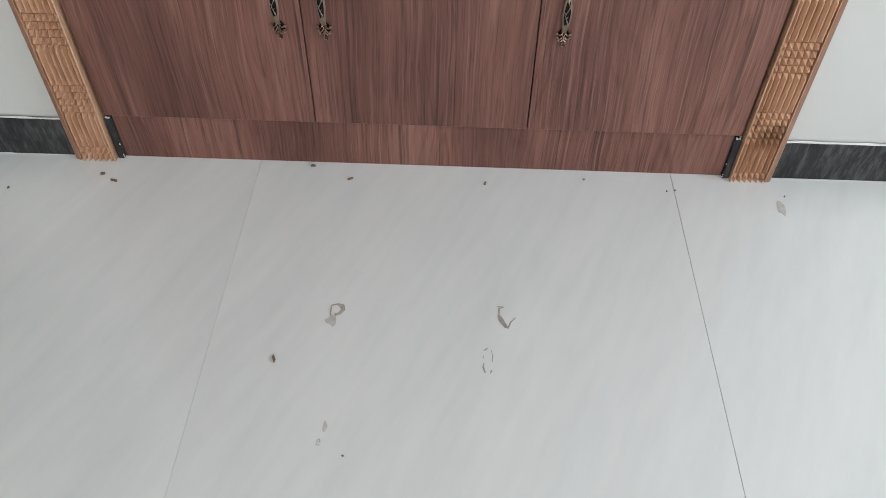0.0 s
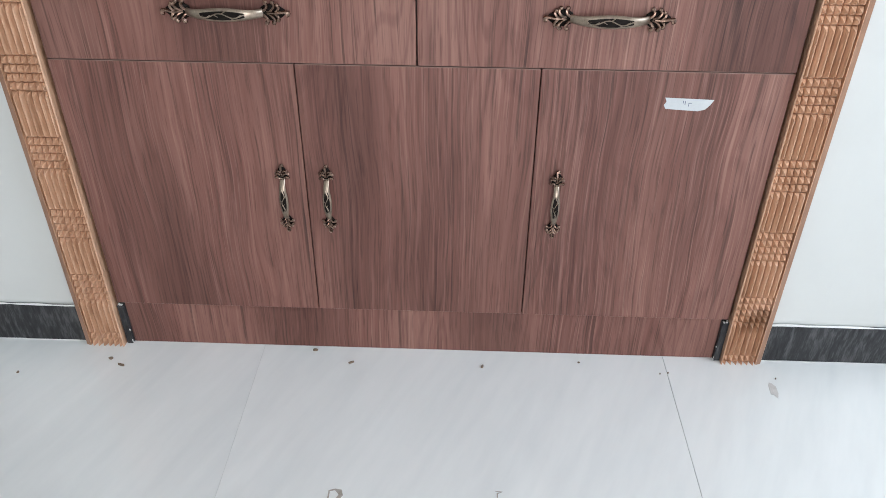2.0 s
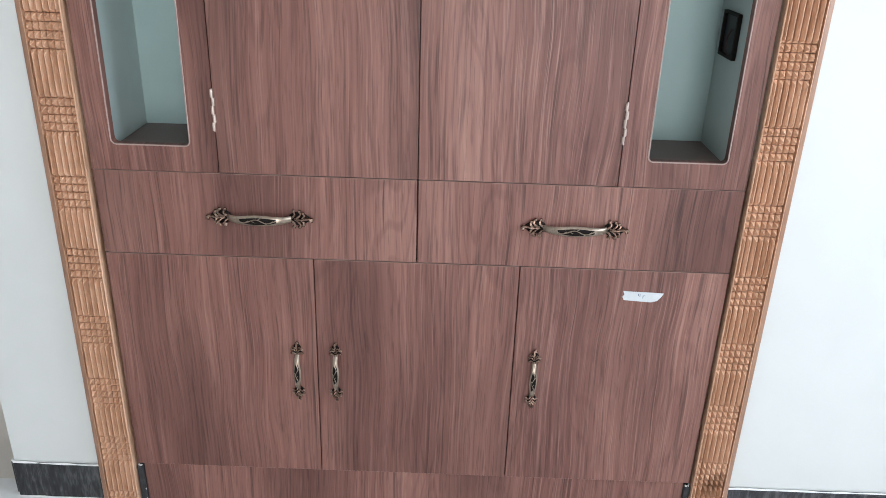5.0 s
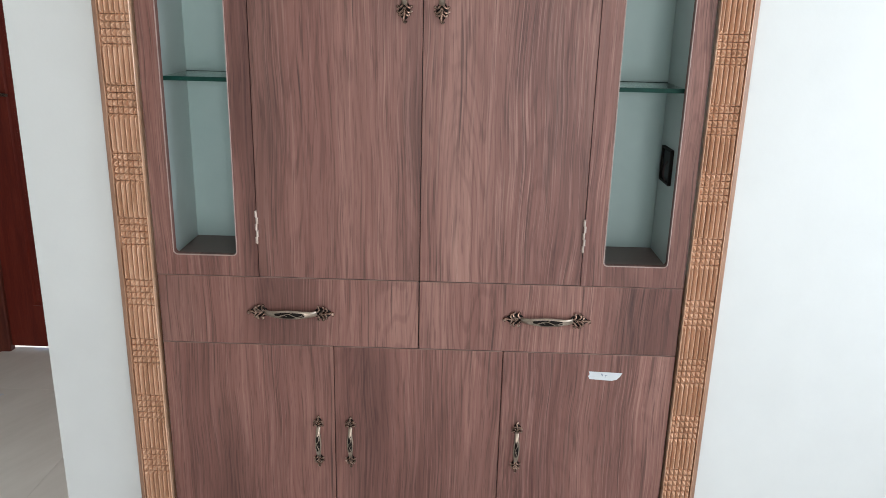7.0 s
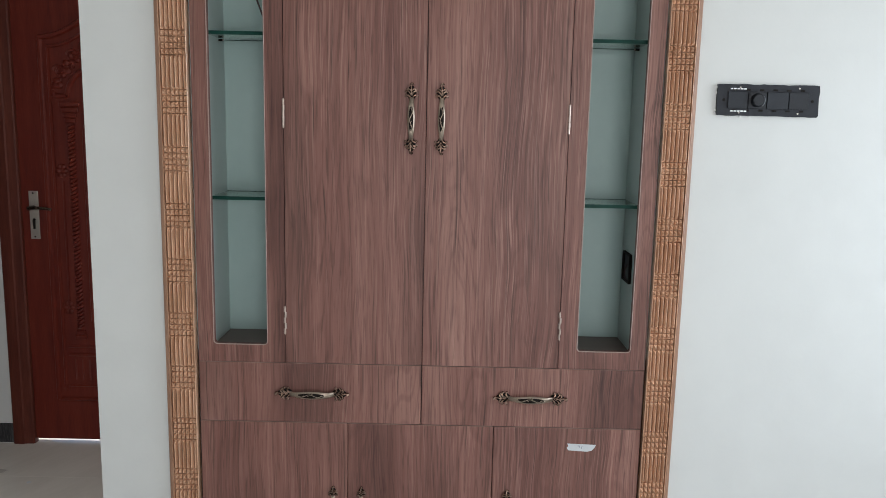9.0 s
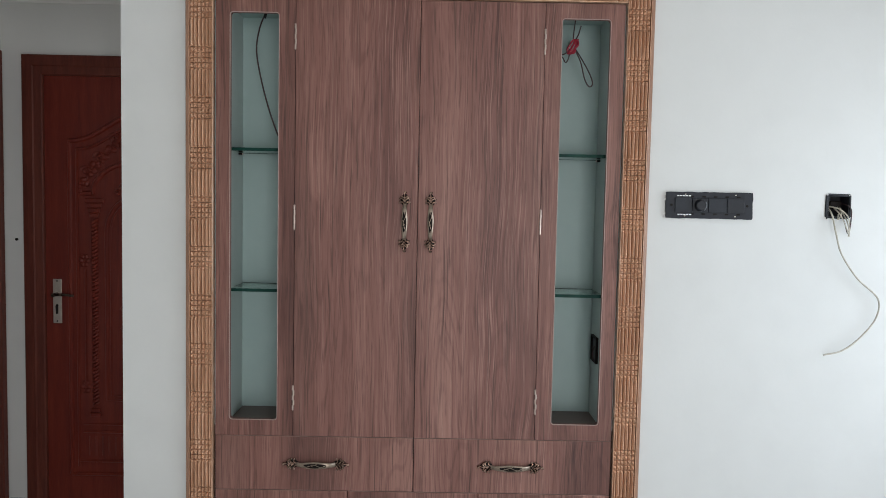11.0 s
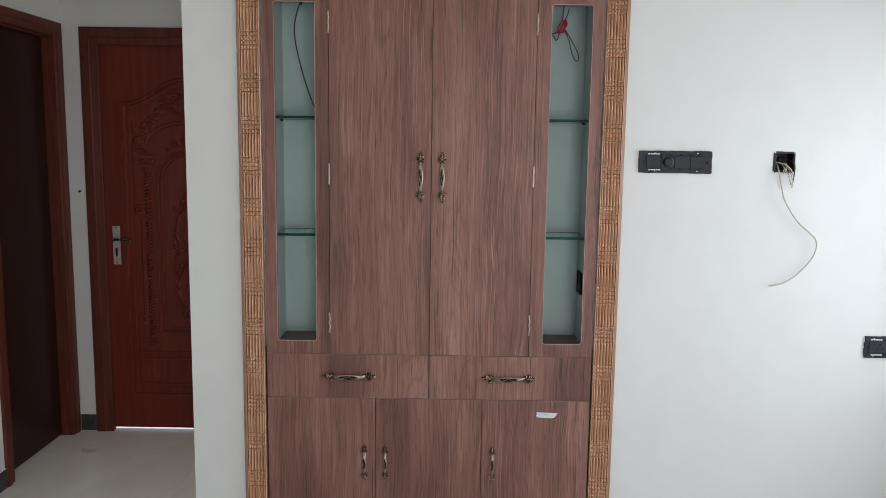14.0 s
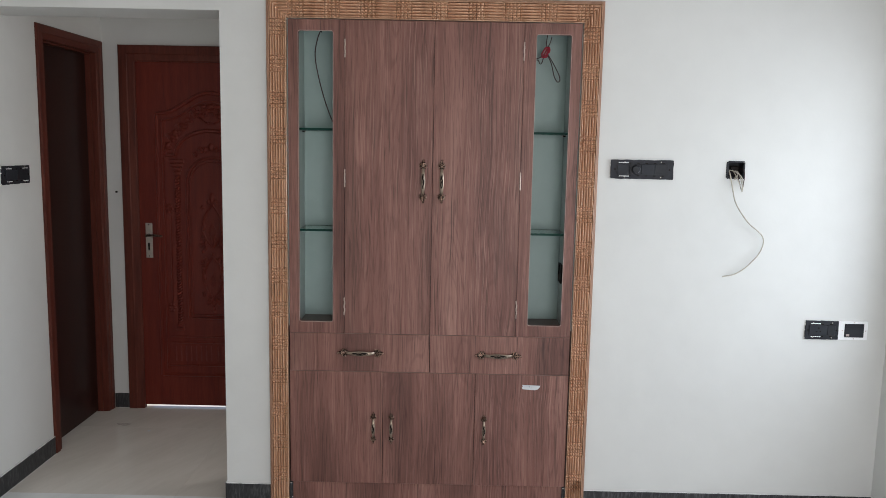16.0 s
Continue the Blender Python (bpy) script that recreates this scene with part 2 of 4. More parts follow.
TAPE = material("white_masking_tape", [(0.5, 0.52, 0.53), (0.58, 0.6, 0.61)], scale=60, rough=(0.6, 0.7), bump=0.2)
INK = material("blue_grey_ink", [(0.1, 0.12, 0.18), (0.2, 0.22, 0.28)], scale=100, rough=(0.6, 0.7))
DEBRIS = material("brown_chip", [(0.1, 0.07, 0.05), (0.28, 0.2, 0.14)], scale=90, rough=(0.7, 0.9))
SMUDGE = material("dried_glue", [(0.3, 0.26, 0.22), (0.52, 0.48, 0.44)], scale=80, rough=(0.5, 0.8), bump=0.3)
PALE = material("pale_dried_glue", [(0.5, 0.47, 0.44), (0.66, 0.64, 0.62)], scale=80, rough=(0.3, 0.6), bump=0.3)


def glass(name):
    m = bpy.data.materials.new(name)
    m.use_nodes = True
    b = m.node_tree.nodes["Principled BSDF"]
    b.inputs["Base Color"].default_value = (0.72, 0.9, 0.84, 1)
    b.inputs["Transmission Weight"].default_value = 1.0
    b.inputs["Roughness"].default_value = 0.02
    b.inputs["IOR"].default_value = 1.5
    return m


GLASS = glass("green_tinted_glass")
GLASSEDGE = material("dark_green_glass_edge", [(0.004, 0.03, 0.022), (0.008, 0.05, 0.038)], scale=40, rough=(0.4, 0.5), spec=0.1)

# ---- mesh helpers ----
ORIGIN = {}


def part(name, bm, mat, parent=None, label="", smooth=False, shift=None):
    """Links a bmesh, built in world places, as one mesh object under a thing or a part."""
    o = ORIGIN.get(parent.name, Vector((0, 0, 0))) if parent else (shift or Vector((0, 0, 0)))
    bm.transform(Matrix.Translation(-o))
    bmesh.ops.recalc_face_normals(bm, faces=bm.faces)
    me = bpy.data.meshes.new(name)
    bm.to_mesh(me)
    bm.free()
    for m in (mat if isinstance(mat, (list, tuple)) else [mat]):
        me.materials.append(m)
    if smooth:
        me.shade_smooth()
        me.set_sharp_from_angle(angle=radians(40))
    ob = new(name, me)
    if parent:
        ob.parent = parent
    else:
        ob.location = o
    ORIGIN[ob.name] = o
    if label:
        tagged(ob, label)
    return ob


def thing(name, at, label, category, group="", kind=""):
    ob = new(name)
    ob.location = at
    ob.empty_display_size = 0.05
    ORIGIN[ob.name] = Vector(at)
    return tagged(ob, label, category, group, kind)


def box(bm, x0, x1, y0, y1, z0, z1, bevel=0.0, seg=1, mi=0):
    r = bmesh.ops.create_cube(bm, size=1.0)
    vs = r["verts"]
    for v in vs:
        v.co = Vector(((x0 + x1) / 2 + v.co.x * (x1 - x0), (y0 + y1) / 2 + v.co.y * (y1 - y0), (z0 + z1) / 2 + v.co.z * (z1 - z0)))
    fs = {f for v in vs for f in v.link_faces}
    for f in fs:
        f.material_index = mi
    if bevel:
        es = list({e for v in vs for e in v.link_edges})
        bmesh.ops.bevel(bm, geom=es, offset=bevel, segments=seg, affect="EDGES", profile=0.5)
    return bm


def boxed(*a, **k):
    return box(bmesh.new(), *a, **k)


def tube(bm, pts, radii, n=8, closed=False, mi=0, squash=1.0):
    """A round bar along the points; radii: one number or one a point."""
    pts = [Vector(p) for p in pts]
    if not isinstance(radii, (list, tuple)):
        radii = [radii] * len(pts)
    rings, up = [], None
    for i, p in enumerate(pts):
        a = pts[i - 1] if (i or closed) else p
        c = pts[(i + 1) % len(pts)] if (i < len(pts) - 1 or closed) else p
        d = (c - a).normalized()
        if up is None:
            up = d.orthogonal().normalized() if abs(d.y) > 0.9 else d.cross(Vector((0, 1, 0))).normalized()
        up = (up - d * up.dot(d)).normalized()
        s = d.cross(up)
        rings.append([bm.verts.new(p + (up * math.cos(2 * math.pi * k / n) + s * math.sin(2 * math.pi * k / n) * squash) * radii[i]) for k in range(n)])
    m = len(rings)
    for i in range(m if closed else m - 1):
        for k in range(n):
            f = bm.faces.new((rings[i][k], rings[i][(k + 1) % n], rings[(i + 1) % m][(k + 1) % n], rings[(i + 1) % m][k]))
            f.material_index = mi
    if not closed:
        for r in (rings[0], rings[-1]):
            f = bm.faces.new(r)
            f.material_index = mi
    return bm


def curve(ctrl, n=8):
    """Catmull-Rom points through the given ones."""
    c = [Vector(p) for p in ctrl]
    c = [c[0] * 2 - c[1]] + c + [c[-1] * 2 - c[-2]]
    out = []
    for i in range(1, len(c) - 2):
        for k in range(n):
            t = k / n
            a, b, d, e = c[i - 1], c[i], c[i + 1], c[i + 2]
            out.append(0.5 * ((2 * b) + (d - a) * t + (2 * a - 5 * b + 4 * d - e) * t * t + (3 * b - a - 3 * d + e) * t ** 3))
    return out + [c[-2]]


def slab(bm, outline, y0, y1, mi=0):
    """A flat plate in the x-z plane from its outline."""
    a = [bm.verts.new((x, y0, z)) for x, z in outline]
    b = [bm.verts.new((x, y1, z)) for x, z in outline]
    k = len(a)
    fs = [bm.faces.new(a), bm.faces.new(b[::-1])] + [bm.faces.new((a[i], b[i], b[(i + 1) % k], a[(i + 1) % k])) for i in range(k)]
    for f in fs:
        f.material_index = mi
    return bm


def rounded(x0, x1, z0, z1, r, n=4):
    out = []
    for cx, cz, a0 in ((x1 - r, z1 - r, 0), (x0 + r, z1 - r, 90), (x0 + r, z0 + r, 180), (x1 - r, z0 + r, 270)):
        out += [(cx + r * math.cos(radians(a0 + 90 * k / n)), cz + r * math.sin(radians(a0 + 90 * k / n))) for k in range(n + 1)]
    return out


def ball(bm, c, rx, ry, rz, u=10, v=6, mi=0, m=None):
    r = bmesh.ops.create_uvsphere(bm, u_segments=u, v_segments=v, radius=1.0)
    for q in r["verts"]:
        w = Vector((q.co.x * rx, q.co.y * ry, q.co.z * rz))
        q.co = Vector(c) + (m @ w if m else w)
    for f in {f for q in r["verts"] for f in q.link_faces}:
        f.material_index = mi
    return bm


def wall(name, xs, zs, y0, y1, holes, mat, m=None):
    """A wall in the x-z plane with openings that go through it, in one closed mesh."""
    bm = bmesh.new()
    xs = sorted(set(xs + [h[i] for h in holes for i in (0, 1)]))
    zs = sorted(set(zs + [h[i] for h in holes for i in (2, 3)]))
    V = {}

    def vert(i, j, y):
        if (i, j, y) not in V:
            V[i, j, y] = bm.verts.new((xs[i], y, zs[j]))
        return V[i, j, y]

    def solid(i, j):
        if not (0 <= i < len(xs) - 1 and 0 <= j < len(zs) - 1):
            return False
        cx, cz = (xs[i] + xs[i + 1]) / 2, (zs[j] + zs[j + 1]) / 2
        return not any(h[0] < cx < h[1] and h[2] < cz < h[3] for h in holes)

    for i in range(len(xs) - 1):
        for j in range(len(zs) - 1):
            if not solid(i, j):
                continue
            c = [(i, j), (i + 1, j), (i + 1, j + 1), (i, j + 1)]
            bm.faces.new([vert(a, b, y0) for a, b in c])
            bm.faces.new([vert(a, b, y1) for a, b in c[::-1]])
            for k, (di, dj) in enumerate(((0, -1), (1, 0), (0, 1), (-1, 0))):
                if not solid(i + di, j + dj):
                    a, b = c[k], c[(k + 1) % 4]
                    bm.faces.new((vert(*a, y0), vert(*a, y1), vert(*b, y1), vert(*b, y0)))
    if m:
        bm.transform(m)
    return tagged(part(name, bm, mat), kind="structure")


# ---- the shell of the room and the passage ----
WY = 0.015       # room face of the cabinet wall
XL, XR, YB, YH, ZC = -1.866, 1.92, -4.7, 1.205, 2.9
OPEN_X = -0.868  # edge of the passage opening
wall("wall_north", [XL, 2.1], [0, ZC], WY, WY + 0.25, [(XL - 0.01, OPEN_X, -0.01, 2.077), (-0.6, 0.6, -0.01, 2.06), (1.208, 1.276, 1.445, 1.513)], PAINT)
wall("wall_west", [YB, 1.42], [0, ZC], 0.0, 0.2, [(0.55, 1.143, -0.01, 2.035)], PAINT, Matrix.Translation((XL, 0, 0)) @ Matrix.Rotation(radians(90), 4, "Z"))
wall("wall_east", [YB, WY], [0, ZC], -0.24, 0.0, [(WIN_Y0, WIN_Y1, WIN_Z0, WIN_Z1)], PAINT, Matrix.Translation((XR, 0, 0)) @ Matrix.Rotation(radians(90), 4, "Z"))
wall("wall_south", [XL - 0.2, XR + 0.24], [0, ZC], YB - 0.2, YB, [(0.05, 1.65, 0.08, 2.27)], PAINT)
wall("wall_passage", [XL, 0.6], [0, ZC], YH, YH + 0.2, [(-1.71, -0.83, -0.01, 2.02)], PAINT)
# Unseen end wall, opened only to let the added passage fill through.
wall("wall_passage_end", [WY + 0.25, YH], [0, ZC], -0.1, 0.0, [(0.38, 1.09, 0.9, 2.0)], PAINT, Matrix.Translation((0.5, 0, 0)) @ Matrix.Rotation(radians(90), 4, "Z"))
tagged(part("ceiling", boxed(XL - 0.2, XR + 0.24, YB - 0.2, 1.42, ZC, ZC + 0.12), CEIL), kind="structure")
floor = tagged(part("floor", boxed(XL - 0.4, XR + 0.3, YB - 0.3, 3.2, -0.12, -0.006), GROUT), "pale grey polished floor of large vitrified tiles", kind="structure")


def window_frame(name, x, ys, z0, z1, label):
    """Plain white upright bars, a sill and a head in a window's opening."""
    w = thing(name, (x, (ys[0] + ys[-1]) / 2, z0), label, "window", kind="structure")
    for y in ys:
        part("window_frame", boxed(x - 0.02, x + 0.02, y - 0.02, y + 0.02, z0 + 0.03, z1 - 0.03, bevel=0.003), WHITEPL, w)
    for nm, za, zb in (("window_sill", z0, z0 + 0.03), ("window_head", z1 - 0.03, z1)):
        part(nm, boxed(x - 0.02, x + 0.02, ys[0] - 0.02, ys[-1] + 0.02, za, zb, bevel=0.003), WHITEPL, w)


window_frame("window_1", XR + 0.17, (WIN_Y0 + 0.02, WIN_YM, WIN_Y1 - 0.02), WIN_Z0, WIN_Z1, "plain white framed window in the side wall")
# Frame for the added opening, out of view behind the cabinet wall.
window_frame("added_window", 0.525, (0.4, 1.07), 0.9, 2.0, "plain white framed window added at the unseen end of the passage")


def skirting(runs):
    """Black stone skirting in lengths; each run is a start, an end and the wall's outward normal."""
    for (xa, ya), (xb, yb), (nx, ny) in runs:
        sk = thing("baseboard", ((xa + xb) / 2, (ya + yb) / 2, 0), "black streaked granite skirting with chipped white putty on top", "skirting", kind="structure")
        d = Vector((xb - xa, yb - ya, 0))
        L = d.length
        d.normalize()
        k = max(1, round(L / 0.6))
        for i in range(k):
            a, b = Vector((xa, ya, 0)) + d * (L * i / k + 0.0006), Vector((xa, ya, 0)) + d * (L * (i + 1) / k - 0.0006)
            c = b + Vector((nx, ny, 0)) * 0.009
            part("skirting_tile", boxed(min(a.x, b.x, c.x), max(a.x, b.x, c.x), min(a.y, b.y, c.y), max(a.y, b.y, c.y), 0.0, 0.087, bevel=0.0012), GRANITE, sk)
        # uneven putty bead along the top
        rnd = random.Random(int(xa * 100 + ya * 10))
        n = max(4, int(L / 0.025))
        pts = [Vector((xa, ya, 0.0865 + rnd.uniform(-0.0012, 0.0015))) + d * (L * i / n) + Vector((nx, ny, 0)) * (0.0042 + rnd.uniform(0, 0.0015)) for i in range(n + 1)]
        low = [Vector((xa, ya, 0.0005)) + d * (L * i / n) + Vector((nx, ny, 0)) * (0.009 + rnd.uniform(0, 0.0025)) for i in range(n + 1)]
        part("floor_putty", tube(bmesh.new(), low, [rnd.uniform(0.0003, 0.0016) for _ in low], 6), PLASTER, sk, smooth=True)
        part("putty_bead", tube(bmesh.new(), pts, [0.0027 + rnd.uniform(-0.001, 0.001) for _ in pts], 6), PLASTER, sk, smooth=True)


skirting([((OPEN_X, WY), (-0.673, WY), (0, -1)), ((0.673, WY), (XR, WY), (0, -1)),
          ((OPEN_X, WY), (OPEN_X, WY + 0.25), (-1, 0)), ((XL, -1.6), (XL, 0.498), (1, 0)),
          ((XL + 0.011, YH), (-1.77, YH), (0, -1)), ((XR, -1.9), (XR, WY - 0.011), (-1, 0))])


# ---- built-in cabinet ----
def leaf(bm, o, along, side, size):
    """A cast acanthus tip: a black bed under three pairs of plump lobes that curl outwards, worn bright, and a hooked end."""
    A, S, Y = Vector(along), Vector(side), Vector((0, -1, 0))
    o = Vector(o)
    bed = [o + A * size * t for t in (0, 0.2, 0.45, 0.7, 0.88)]
    tube(bm, [p + Y * 0.002 for p in bed], [size * r for r in (0.17, 0.3, 0.32, 0.22, 0.09)], 10, mi=1, squash=0.3)
    for t, l in ((-0.02, 1.0), (0.24, 0.98), (0.46, 0.72)):
        for s in (-1, 1):
            b = o + A * size * t + Y * 0.005
            p = [b + S * s * size * 0.03, b + (A * 0.17 * l + S * s * 0.1 * l) * size + Y * 0.003, b + (A * 0.28 * l + S * s * 0.25 * l) * size + Y * 0.003, b + (A * 0.22 * l + S * s * 0.37 * l) * size + Y * 0.001]
            c = curve(p, 4)
            tube(bm, c, [size * (0.038 + 0.034 * (i / len(c))) for i in range(len(c))], 6, mi=2)
            ball(bm, c[-1], size * 0.085, size * 0.075, size * 0.085, 8, 5, mi=2)
    q = [o + A * size * t + S * size * u + Y * h for t, u, h in ((0.3, 0, 0.007), (0.6, 0, 0.008), (0.82, -0.03, 0.007), (0.98, -0.02, 0.006), (1.0, 0.06, 0.005), (0.92, 0.08, 0.005))]
    c = curve(q, 4)
    tube(bm, c, [size * (0.045 + 0.05 * (i / len(c))) for i in range(len(c))], 6, mi=2)


def handle_mesh(name, L, fat):
    """A cast bow handle along z, its back on y = 0: arched grip with a dark oval inlay and scroll, leaf tips at the ends."""
    bm = bmesh.new()
    g, k = L * 0.58, 20
    arch = lambda t: -(0.006 + 0.013 * (1 - abs(2 * t - 1) ** 4.5)) * (L / 0.185)
    half = lambda t: L * (0.033 + fat * math.sin(math.pi * t) ** 2)
    tube(bm, [(0, arch(i / k), -g / 2 + g * i / k) for i in range(k + 1)], [half(i / k) for i in range(k + 1)], 12, squash=0.42)
    front = lambda t, u, lift: (u, arch(t) - half(t) * 0.42 - lift, -g / 2 + g * t)
    inl = [front(0.17 + 0.66 * i / 14, 0, -0.0004) for i in range(15)]
    tube(bm, inl, [half(0.17 + 0.66 * i / 14) * 0.64 * max(0.1, math.sin(math.pi * (i + 0.5) / 15)) ** 0.35 for i in range(15)], 10, mi=1, squash=0.12)
    # one winding stem with short side curls in the inlay
    stem = lambda i: half(0.2 + 0.6 * i / 36) * 0.34 * math.sin(3.1 * math.pi * i / 36 + 0.4)
    tube(bm, [front(0.2 + 0.6 * i / 36, stem(i), 0.0006) for i in range(37)], L * 0.0046, 5)
    for i, s in ((6, -1), (12, 1), (18, -1), (24, 1), (30, -1)):
        tube(bm, [front(0.2 + 0.6 * (i + k) / 36, stem(i) + s * half(0.5) * 0.14 * k ** 0.8, 0.0006) for k in range(4)], L * 0.0036, 5)
    leaf(bm, (0, 0, g / 2 - 0.003), (0, 0, 1), (1, 0, 0), L * 0.212)
    leaf(bm, (0, 0, -g / 2 + 0.003), (0, 0, -1), (1, 0, 0), L * 0.212)
    bmesh.ops.recalc_face_normals(bm, faces=bm.faces)
    me = bpy.data.meshes.new(name)
    bm.to_mesh(me)
    bm.free()
    for m in (BRASS, BLACKENED, COPPER):
        me.materials.append(m)
    me.shade_smooth()
    me.set_sharp_from_angle(angle=radians(50))
    return me


BIG, MID, SMALL = handle_mesh("large_bow_handle", 0.198, 0.02), handle_mesh("bow_handle", 0.178, 0.02), handle_mesh("small_bow_handle", 0.138, 0.024)


def put_handle(me, parent, x, z, flat=False):
    ob = new("handle", me)
    ob.parent = parent
    ob.matrix_basis = Matrix.Translation(Vector((x, -0.0005, z)) - ORIGIN[parent.name]) @ (Matrix.Rotation(radians(90), 4, "Y") if flat else Matrix.Identity(4))
    return tagged(ob, "antique brass bow handle with blackened leaf tips")


def hinge(parent, x, z0, z1, loose):
    bm = bmesh.new()
    h = (z1 - z0) / 5
    for i in range(5):
        u = x + (loose if i % 2 else -loose)
        tube(bm, [(u, -0.002, z0 + h * i + 0.0004), (u, -0.002, z0 + h * (i + 1) - 0.0004)], 0.003, 8)
    tube(bm, [(x, -0.002, z0 - 0.001), (x, -0.002, z1 + 0.001)], 0.0016, 6)
    return part("hinge", bm, STEEL, parent, "bright steel butt hinge")


def cabinet():
    c = thing("built_in_cabinet", (0, 0.12, 0), "built-in walnut laminate cupboard with drawers and two display niches", "cabinet")
    def front(name, x0, x1, z0, z1, label=""):
        bm = boxed(x0, x1, 0.0, 0.018, z0, z1, bevel=0.0008)
        bm.normal_update()
        for f in bm.faces:
            f.material_index = 1 if abs(f.normal.z) > 0.6 else 0
        return part(name, bm, [WALNUT, FRONTEDGE], c, label)

    part("plinth", boxed(-0.581, 0.581, 0.009, 0.027, 0.0, 0.1045, bevel=0.0006), WALNUT, c)
    body = bmesh.new()
    box(body, -0.599, 0.599, 0.0285, 0.262, 0.0, 0.79)
    box(body, -0.378, 0.378, 0.0195, 0.262, 0.79, 2.052)
    part("carcass", body, CARCASS, c, "dark board carcass")
    for s in (-1, 1):
        part("niche_base", boxed(*sorted((s * 0.379, s * 0.559)), 0.0195, 0.2, 0.7905, 0.8), SHELFBOARD, c, "brown niche base board")
        lin = bmesh.new()
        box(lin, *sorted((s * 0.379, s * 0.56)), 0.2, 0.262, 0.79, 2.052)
        part("niche_side", boxed(*sorted((s * 0.5602, s * 0.599)), 0.0195, 0.262, 0.79, 2.052), NICHESIDE, c, "niche side with its brightness put into a lighter green")
        box(lin, *sorted((s * 0.379, s * 0.56)), 0.0195, 0.2, 2.03, 2.052)
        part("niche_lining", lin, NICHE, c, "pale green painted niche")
        # shelf panes and their studs
        for z in (1.195, 1.613):
            x0, x1 = sorted((s * 0.381, s * 0.558))
            sh = part("glass_shelf", boxed(x0, x1, 0.04, 0.1962, z - 0.004, z + 0.004), GLASS, c, "green-tinted glass shelf")
            part("shelf_edge", boxed(x0, x1, 0.0365, 0.0398, z - 0.0046, z + 0.0046), GLASSEDGE, sh, "dark green polished edge")
            part("shelf_edge", boxed(x0, x1, 0.1952, 0.1996, z - 0.0046, z + 0.0046), GLASSEDGE, sh)
            st = bmesh.new()
            tube(st, [(s * 0.56, 0.148, z - 0.0085), (s * 0.549, 0.148, z - 0.0085)], 0.0032, 10, mi=1)
            tube(st, [(s * 0.549, 0.148, z - 0.0085), (s * 0.5465, 0.148, z - 0.0085)], 0.0028, 10)
            part("shelf_stud", st, [STEEL, BLACKENED], sh, "small dark shelf stud with a bright pin")
        # side panel with its cut-out
        bm = bmesh.new()
        x0, x1 = sorted((s * 0.3605, s * 0.5895))
        w0, w1 = sorted((s * 0.4075, s * 0.5485))
        z0, z1 = 0.7656, 2.047
        hole = rounded(w0, w1, 0.8135, 2.003, 0.009)
        n = len(hole)
        rect = []
        for i, (hx, hz) in enumerate(hole):
            q = i // 5
            rect.append(((x1, z1), (x0, z1), (x0, z0), (x1, z0))[q])
        ring = {}
        for y in (0.0, 0.018):
            hv = [bm.verts.new((hx, y, hz)) for hx, hz in hole]
            cv = [bm.verts.new((px, y, pz)) for px, pz in ((x1, z1), (x0, z1), (x0, z0), (x1, z0))]
            for q in range(4):
                for i in range(4):
                    bm.faces.new((cv[q], hv[q * 5 + i], hv[q * 5 + i + 1]))
                bm.faces.new((cv[q], hv[q * 5 + 4], hv[(q * 5 + 5) % n], cv[(q + 1) % 4]))
            ring[y] = (hv, cv)
        for k in (0, 1):
            a, b = ring[0.0][k], ring[0.018][k]
            for i in range(len(a)):
                bm.faces.new((a[i], a[(i + 1) % len(a)], b[(i + 1) % len(a)], b[i]))
        panel = part("display_panel", bm, WALNUT, c, "walnut side panel with a tall rounded cut-out")
        band = [(hx, -0.0003, hz) for hx, hz in hole]
        part("edge_band", tube(bmesh.new(), band, 0.0013, 6, closed=True), EDGE, panel, "pale edge banding")
        tall = front("door", *sorted((s * 0.0008, s * 0.359)), 0.7656, 2.047, "tall walnut laminate door")
        put_handle(MID, tall, s * 0.038, 1.409)
        for a, b, loose in ((1.9, 1.972, 0.0005), (1.38, 1.452, 0.0002), (0.844, 0.918, 0.001)):
            hinge(tall, s * 0.3595, a, b, loose)
        dr = front("drawer", *sorted((s * 0.0013, s * 0.5895)), 0.6013, 0.7642, "walnut laminate drawer front")
        put_handle(BIG, dr, s * 0.29, 0.683, True)
    for x0, x1, hx in ((-0.5895, -0.196, -0.234), (-0.194, 0.1945, -0.158), (0.1965, 0.5895, 0.237)):
        d = front("door", x0, x1, 0.106, 0.5998, "low walnut laminate door")
        put_handle(SMALL, d, hx, 0.355)
    # skirting stone returned beside the plinth, with chipped putty
    for s in (-1, 1):
        part("skirting_return", boxed(*sorted((s * 0.5815, s * 0.594)), 0.0005, 0.027, 0.0, 0.097, bevel=0.001), GRANITE, c, "black granite skirting end")
        rnd = random.Random(31 + s)
        for q in range(4):
            part("chipped_putty", ball(bmesh.new(), (s * rnd.uniform(0.583, 0.592), rnd.uniform(0.002, 0.008), 0.0975), rnd.uniform(0.0015, 0.003), rnd.uniform(0.0015, 0.003), rnd.uniform(0.001, 0.0022), 6, 4), PLASTER, c)
        for z in (0.004, 0.009, 0.036):
            part("chipped_putty", ball(bmesh.new(), (s * 0.5815, 0.0012, z), rnd.uniform(0.001, 0.002), 0.001, rnd.uniform(0.0012, 0.003), 6, 4), PLASTER, c)
    return c


cabinet()


